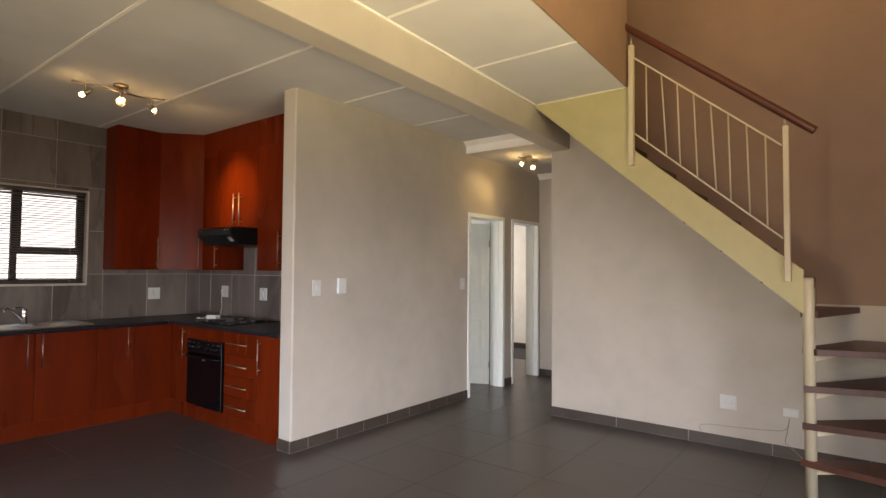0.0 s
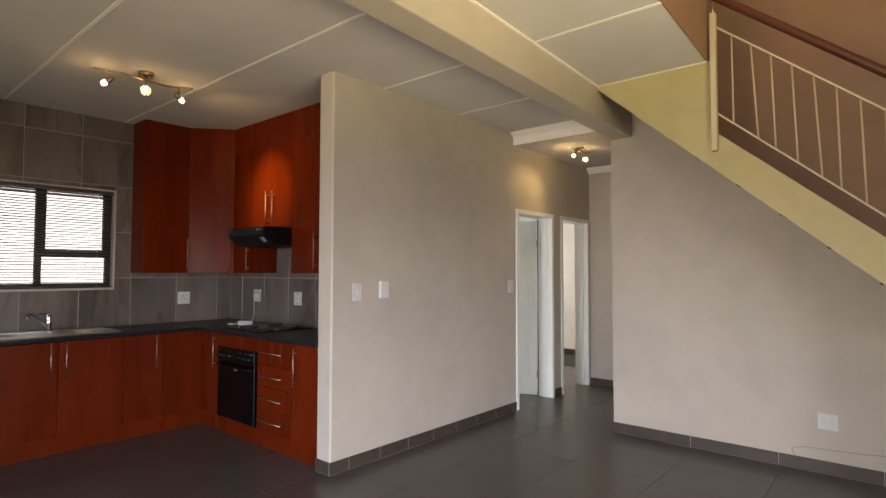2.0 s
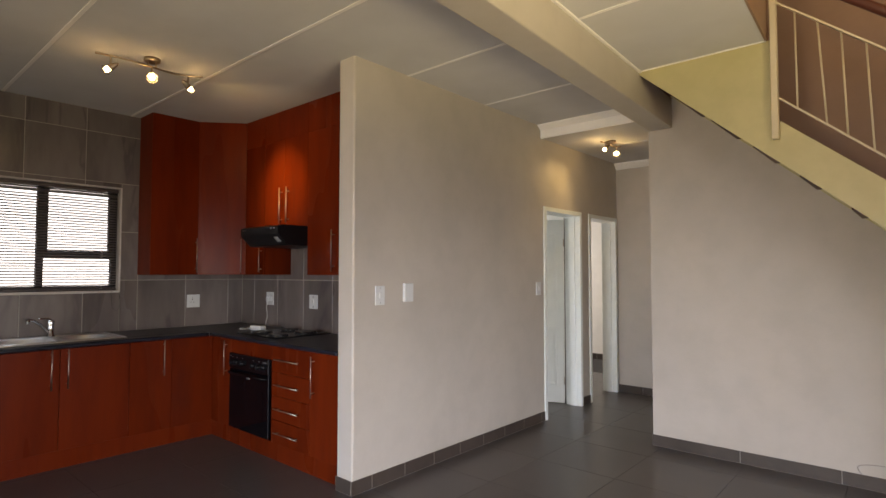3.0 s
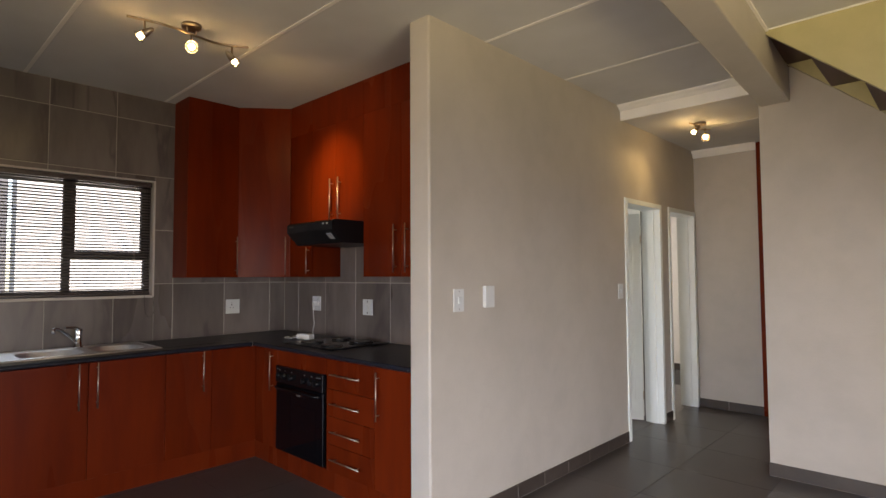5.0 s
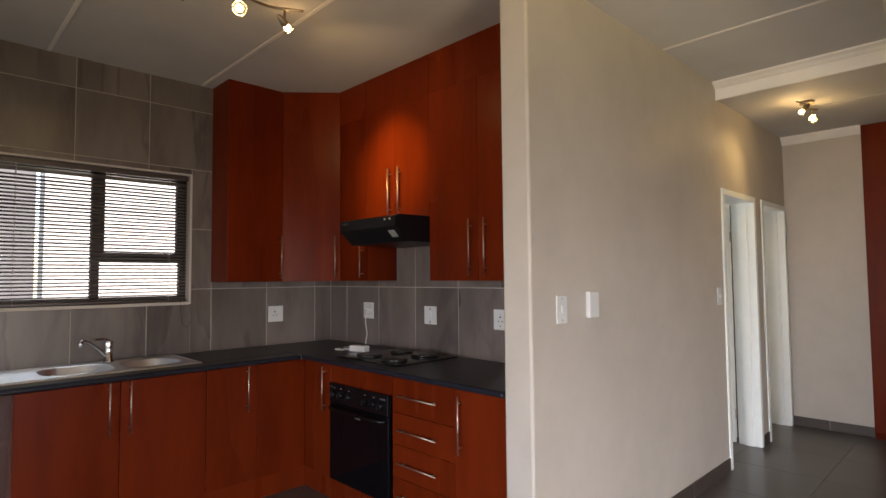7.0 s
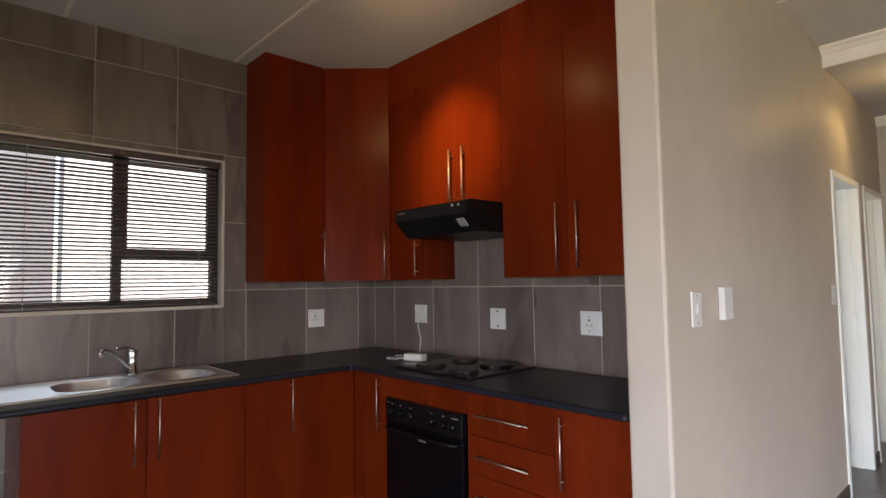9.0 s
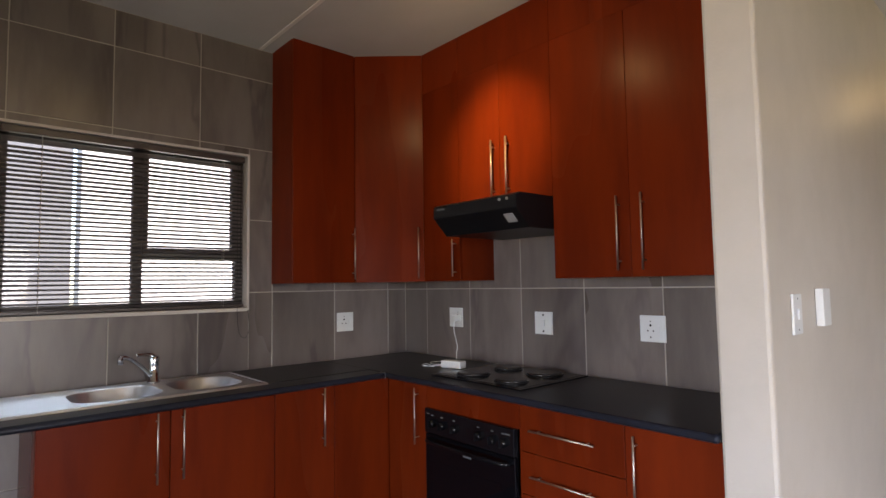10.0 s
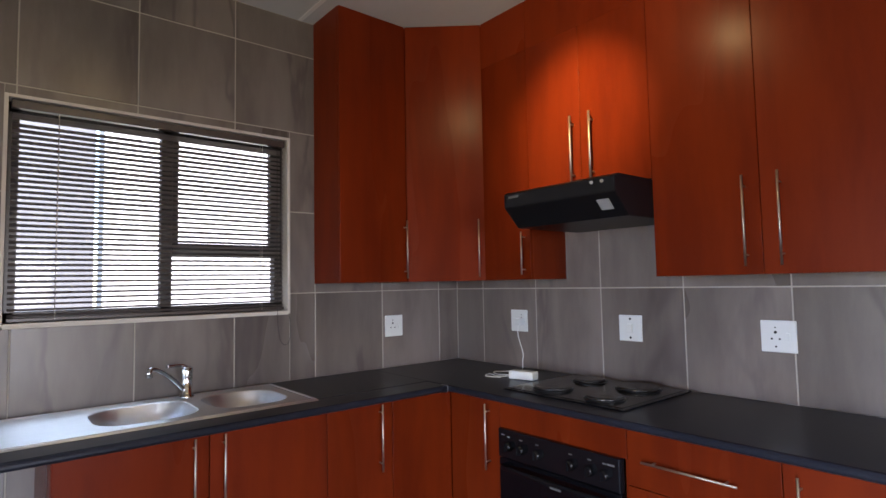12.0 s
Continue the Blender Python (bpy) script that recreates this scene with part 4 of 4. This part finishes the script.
xl = 0.162 - (CEIL - 1.209) / 0.873
b = bmesh.new()
prism(b, [(0.225, bot(0.225)), (0.225, 1.44), (0.136, 1.512), (-0.848, 2.35), (-0.87, 2.37), (-0.87, CEIL - 0.002), (xl, CEIL - 0.002)], "y", SY, SY + 0.04)
part("stringer", b, "yellow", st, "wide pale yellow painted stringer")
b = bmesh.new()
prism(b, [(0.24, bot(0.24) - 0.0), (0.24, bot(0.24) + 0.16), (-2.2, bot(-2.2) + 0.16), (-2.2, bot(-2.2))], "y", YS - 0.05, YS - 0.002)
part("inner_stringer", b, "yellow", st, "pale yellow stringer along the wall")
RISE = 0.235
for i in range(1, 10):
    xa_ = 0.221 - 0.245 * i
    part("tread", box(bmesh.new(), xa_, xa_ + 0.27, SY + 0.04, YS - 0.05, 1.135 + 0.216 * i, 1.175 + 0.216 * i, bevel=0.004), "tread", st)
PX, PY = 0.245, 3.89
b = bmesh.new()
tube(b, [(PX, PY, 0), (PX, PY, 1.38), (PX, PY, 1.392)], 0.034, 24, [0.034, 0.034, 0.028])
part("newel_post", b, "ivory", st, "round ivory painted steel newel post")
for k, (a0, a1) in enumerate(((-14, 22), (6, 42), (19, 56), (18, 69), (74, 90))):
    z = RISE * (k + 1)
    pts = []
    aa, ab = radians(a0), radians(a1)
    c0, c1 = Vector((math.cos(aa), math.sin(aa))), Vector((math.cos(ab), math.sin(ab)))
    n0 = Vector((c0.y, -c0.x))
    n1 = Vector((-c1.y, c1.x))

    def reach(cv, o):
        r_ = 0.86
        if cv.y > 0.01:
            r_ = min(r_, (YS - 0.012 - o.y) / cv.y)
        return r_
    o0, o1 = Vector((PX, PY)) + n0 * 0.045, Vector((PX, PY)) + n1 * 0.045
    pts = [o0 - c0 * (0.045 if k < 3 else -0.03), o0 + c0 * reach(c0, o0)]
    for s in range(1, 6):
        am = radians(a0 + (a1 - a0) * s / 6)
        cm = Vector((math.cos(am), math.sin(am)))
        pts.append(Vector((PX, PY)) + cm * reach(cm, Vector((PX, PY))))
    pts += [o1 + c1 * reach(c1, o1), o1 + c1 * 0.01]
    b = bmesh.new()
    prism(b, [(p.x, p.y) for p in pts], "z", z - 0.04, z)
    part("winder_tread", b, "tread", st)
    b = bmesh.new()
    am = radians((a0 + a1) / 2)
    cm = Vector((math.cos(am), math.sin(am)))
    q = Vector((PX, PY)) + cm * 0.03
    e2 = Vector((PX, PY)) + cm * 0.20
    sd = Vector((-cm.y, cm.x)) * 0.012
    lo_ = [(q - sd, z - 0.085), (q + sd, z - 0.085), (e2 + sd, z - 0.048), (e2 - sd, z - 0.048)]
    vs = [b.verts.new((p.x, p.y, zc)) for p, zc in lo_] + [b.verts.new((p.x, p.y, z - 0.041)) for p, zc in lo_]
    for f in ((0, 1, 2, 3), (4, 5, 6, 7), (0, 1, 5, 4), (1, 2, 6, 5), (2, 3, 7, 6), (3, 0, 4, 7)):
        b.faces.new([vs[i] for i in f])
    bmesh.ops.recalc_face_normals(b, faces=b.faces)
    part("bracket", b, "ivory", st)
by = SY - 0.022
bal = part("balustrade", boxes((-0.884, -0.848, by - 0.02, by + 0.021, 2.234, 3.17), bevel=0.003), "ivory", st, "ivory painted steel balustrade")
part("post", boxes((0.124, 0.158, by - 0.02, by + 0.021, 1.365, 2.385), bevel=0.003), "ivory", bal)


def line(z0, z1, x):
    return z0 + (z1 - z0) * (x + 0.866) / 1.002


def flat_bar(z0, z1):
    b_ = bmesh.new()
    prism(b_, [(-0.846, line(z0, z1, -0.846) - 0.007), (0.116, line(z0, z1, 0.116) - 0.007), (0.116, line(z0, z1, 0.116) + 0.007), (-0.846, line(z0, z1, -0.846) + 0.007)], "y", by - 0.012, by + 0.012)
    return b_


part("top_bar", flat_bar(3.085, 2.245), "ivory", bal)
part("bottom_bar", flat_bar(2.50, 1.632), "ivory", bal)
LEAN = (0.004, 0.034, 0.018, 0.022, 0.032, 0.012, 0.016, 0.006)
for k in range(1, 9):
    x = -0.866 + 1.002 * k / 9
    xb = x + LEAN[k - 1]
    part("baluster", tubes([(xb, by, line(2.50, 1.632, xb)), (x, by, line(3.085, 2.245, x))], radius=0.0052, seg=10), "ivory", bal)
part("handrail", tubes([(-0.955, by, 3.365), (-0.945, by, 3.357), (0.29, by, 2.339), (0.30, by, 2.331)], radius=0.027, seg=18), "rail", st, "round dark brown varnished wooden handrail")
for x_, z_ in ((-0.866, 3.16), (0.136, 2.37)):
    part("handrail_bracket", tubes([(x_, by, z_), (x_, by, z_ + 0.11)], radius=0.006), "nickel", st)

# ---- outside ----
setting("ground", boxes((-60, 60, -60, 60, -0.35, -0.16)), "ground", "lawn outside the house")
part("neighbour_wall", boxes((-10.6, -10.2, 1.6, 14, -0.16, 4.2)), "outwall", None, "sunlit pale grey rendered neighbouring wall", category="wall")
part("neighbour_house", boxes((-11.9, -10.9, -9, 1.6, -0.16, 5.4)), "outdark", None, "rendered neighbouring house with its shade put into the blue-grey colour", category="house")
setting("roof", boxes((-6.75, -2.9, -4.5, 8.9, CEIL + 0.2, CEIL + 0.3), (-3.0, XE + 0.4, -4.5, YS + 0.4, TOP + 0.2, TOP + 0.3)), "outdark")


# ---- tiles, last ----
def piece_mesh(name, dx, dy, dz, mat, bev=0.002):
    me = bpy.data.meshes.new(name)
    bm = bmesh.new()
    bmesh.ops.create_cube(bm, size=1)
    for v in bm.verts:
        v.co = Vector((v.co.x * dx, v.co.y * dy, v.co.z * dz))
    if bev:
        top = [e_ for e_ in bm.edges]
        bmesh.ops.bevel(bm, geom=top, offset=bev, segments=1, affect="EDGES")
    bm.to_mesh(me)
    bm.free()
    me.materials.append(M[mat])
    return me


cache = {}


def piece(name, parent, x0, x1, y0, y1, z0, z1, mat, bev=0.0015):
    key = (name, round(x1 - x0, 4), round(y1 - y0, 4), round(z1 - z0, 4), mat)
    if key not in cache:
        cache[key] = piece_mesh(name, x1 - x0, y1 - y0, z1 - z0, mat, bev)
    ob = new(name, cache[key])
    ob.parent = parent
    ob.location = ((x0 + x1) / 2, (y0 + y1) / 2, (z0 + z1) / 2)
    return ob


TS, GR = 0.4352, 0.0056
zl = [0.0] + [round(0.050 + 0.4352 * k, 4) for k in range(7)] + [CEIL]
zl[3] = 0.896
yl = [1.1 + TS * k for k in range(-11, 5)] + [YO]
hole = (WY0 - 0.014, WY1 + 0.014, WZ0 - 0.02, WZ1 + 0.014)
for y0, y1 in zip(yl, yl[1:]):
    for z0, z1 in zip(zl, zl[1:]):
        rects = [(y0, y1, z0, z1)]
        if y0 < hole[1] and y1 > hole[0] and z0 < hole[3] and z1 > hole[2]:
            rects = []
            if y0 < hole[0]:
                rects.append((y0, hole[0] + GR / 2, z0, z1))
            if y1 > hole[1]:
                rects.append((hole[1] - GR / 2, y1, z0, z1))
            a, c3 = max(y0, hole[0]), min(y1, hole[1])
            if z0 < hole[2]:
                rects.append((a, c3, z0, hole[2] + GR / 2))
            if z1 > hole[3]:
                rects.append((a, c3, hole[3] - GR / 2, z1))
        for r in rects:
            if r[1] - r[0] > 0.02 and r[3] - r[2] > 0.02:
                piece("tile", wall_west, XW - TT - 0.001, XW, r[0] + GR / 2, r[1] - GR / 2, r[2] + GR / 2, r[3] - GR / 2, "tile")
xs = [XW] + [-3.6645 - 0.4322 * k for k in range(4, -2, -1)] + [XI]
xs = sorted(x for x in xs if x <= XI)
for x0, x1 in zip(xs, xs[1:]):
    for z0, z1 in zip(zl[2:], zl[3:]):
        if x1 - x0 > 0.03:
            piece("tile", wall_oven, x0 + GR / 2, x1 - GR / 2, YO, YO + TT + 0.001, z0 + GR / 2, z1 - GR / 2, "tile")
floor_ob = bpy.data.objects["floor"]
FT = 0.614
cells = []
for i in range(-6, 10):
    for j in range(-8, 14):
        x0, y0 = -2.475 + FT * i, 0.648 + FT * (j - 3)
        if y0 < 5.3 or x0 < XC:
            cells.append((math.hypot(x0 + 2.0, y0 - 2.5), x0, y0))
cells.sort()
for _, x0, y0 in cells[:250]:
    piece("floor_tile", floor_ob, x0 + 0.001, x0 + FT - 0.001, y0 + 0.001, y0 + FT - 0.001, -0.012, 0.0, "floor", 0.001)
b = bmesh.new()
for _, x0, y0 in cells[250:]:
    box(b, x0 + 0.001, x0 + FT - 0.001, y0 + 0.001, y0 + FT - 0.001, -0.012, 0.0)
part("far_floor_tiles", b, "floor", floor_ob, kind="stuff")
sk = setting("baseboard", boxes((XP, XP + 0.0075, YP, D1[0], 0, 0.0885), (XI, XP, YP - 0.0085, YP, 0, 0.0885), (XC, XE, YS - 0.0075, YS, 0, 0.0885)), "grout", "dark grey tile skirting with pale joints")
ys = [YP - 0.01, 2.495, 2.80, 3.105, 3.41, 3.715, 4.02, 4.325, 4.63, D1[0]]
for y0, y1 in zip(ys, ys[1:]):
    piece("skirting_tile", sk, XP, XP + 0.009, y0 + 0.002, y1 - 0.002, 0.001, 0.09, "skirting")
piece("skirting_tile", sk, XI + 0.002, XP - 0.002, YP - 0.010, YP, 0.001, 0.09, "skirting")
piece("skirting_tile", sk, XP, XP + 0.009, D1[1] + 0.002, D2[0] - 0.002, 0.001, 0.09, "skirting")
xs = [XC - 0.009, -1.287, -0.668, -0.056, 0.55, 1.16, 1.77, 2.38, XE]
for x0, x1 in zip(xs, xs[1:]):
    piece("skirting_tile", sk, x0 + 0.002, x1 - 0.002, YS - 0.009, YS, 0.001, 0.09, "skirting")
for x0, x1 in ((XP, -2.71), (-2.71, -2.38)):
    piece("skirting_tile", sk, x0 + 0.002, x1 - 0.002, YH - 0.009, YH, 0.001, 0.09, "skirting")
for y0 in (4.64, 5.25, 5.86):
    piece("skirting_tile", sk, XC - 0.009, XC, y0 + 0.002, y0 + 0.608, 0.001, 0.09, "skirting")
for k in range(6):
    piece("skirting_tile", sk, -6.3 + 0.5 * k, -5.805 + 0.5 * k, 8.531, 8.54, 0.001, 0.09, "skirting")
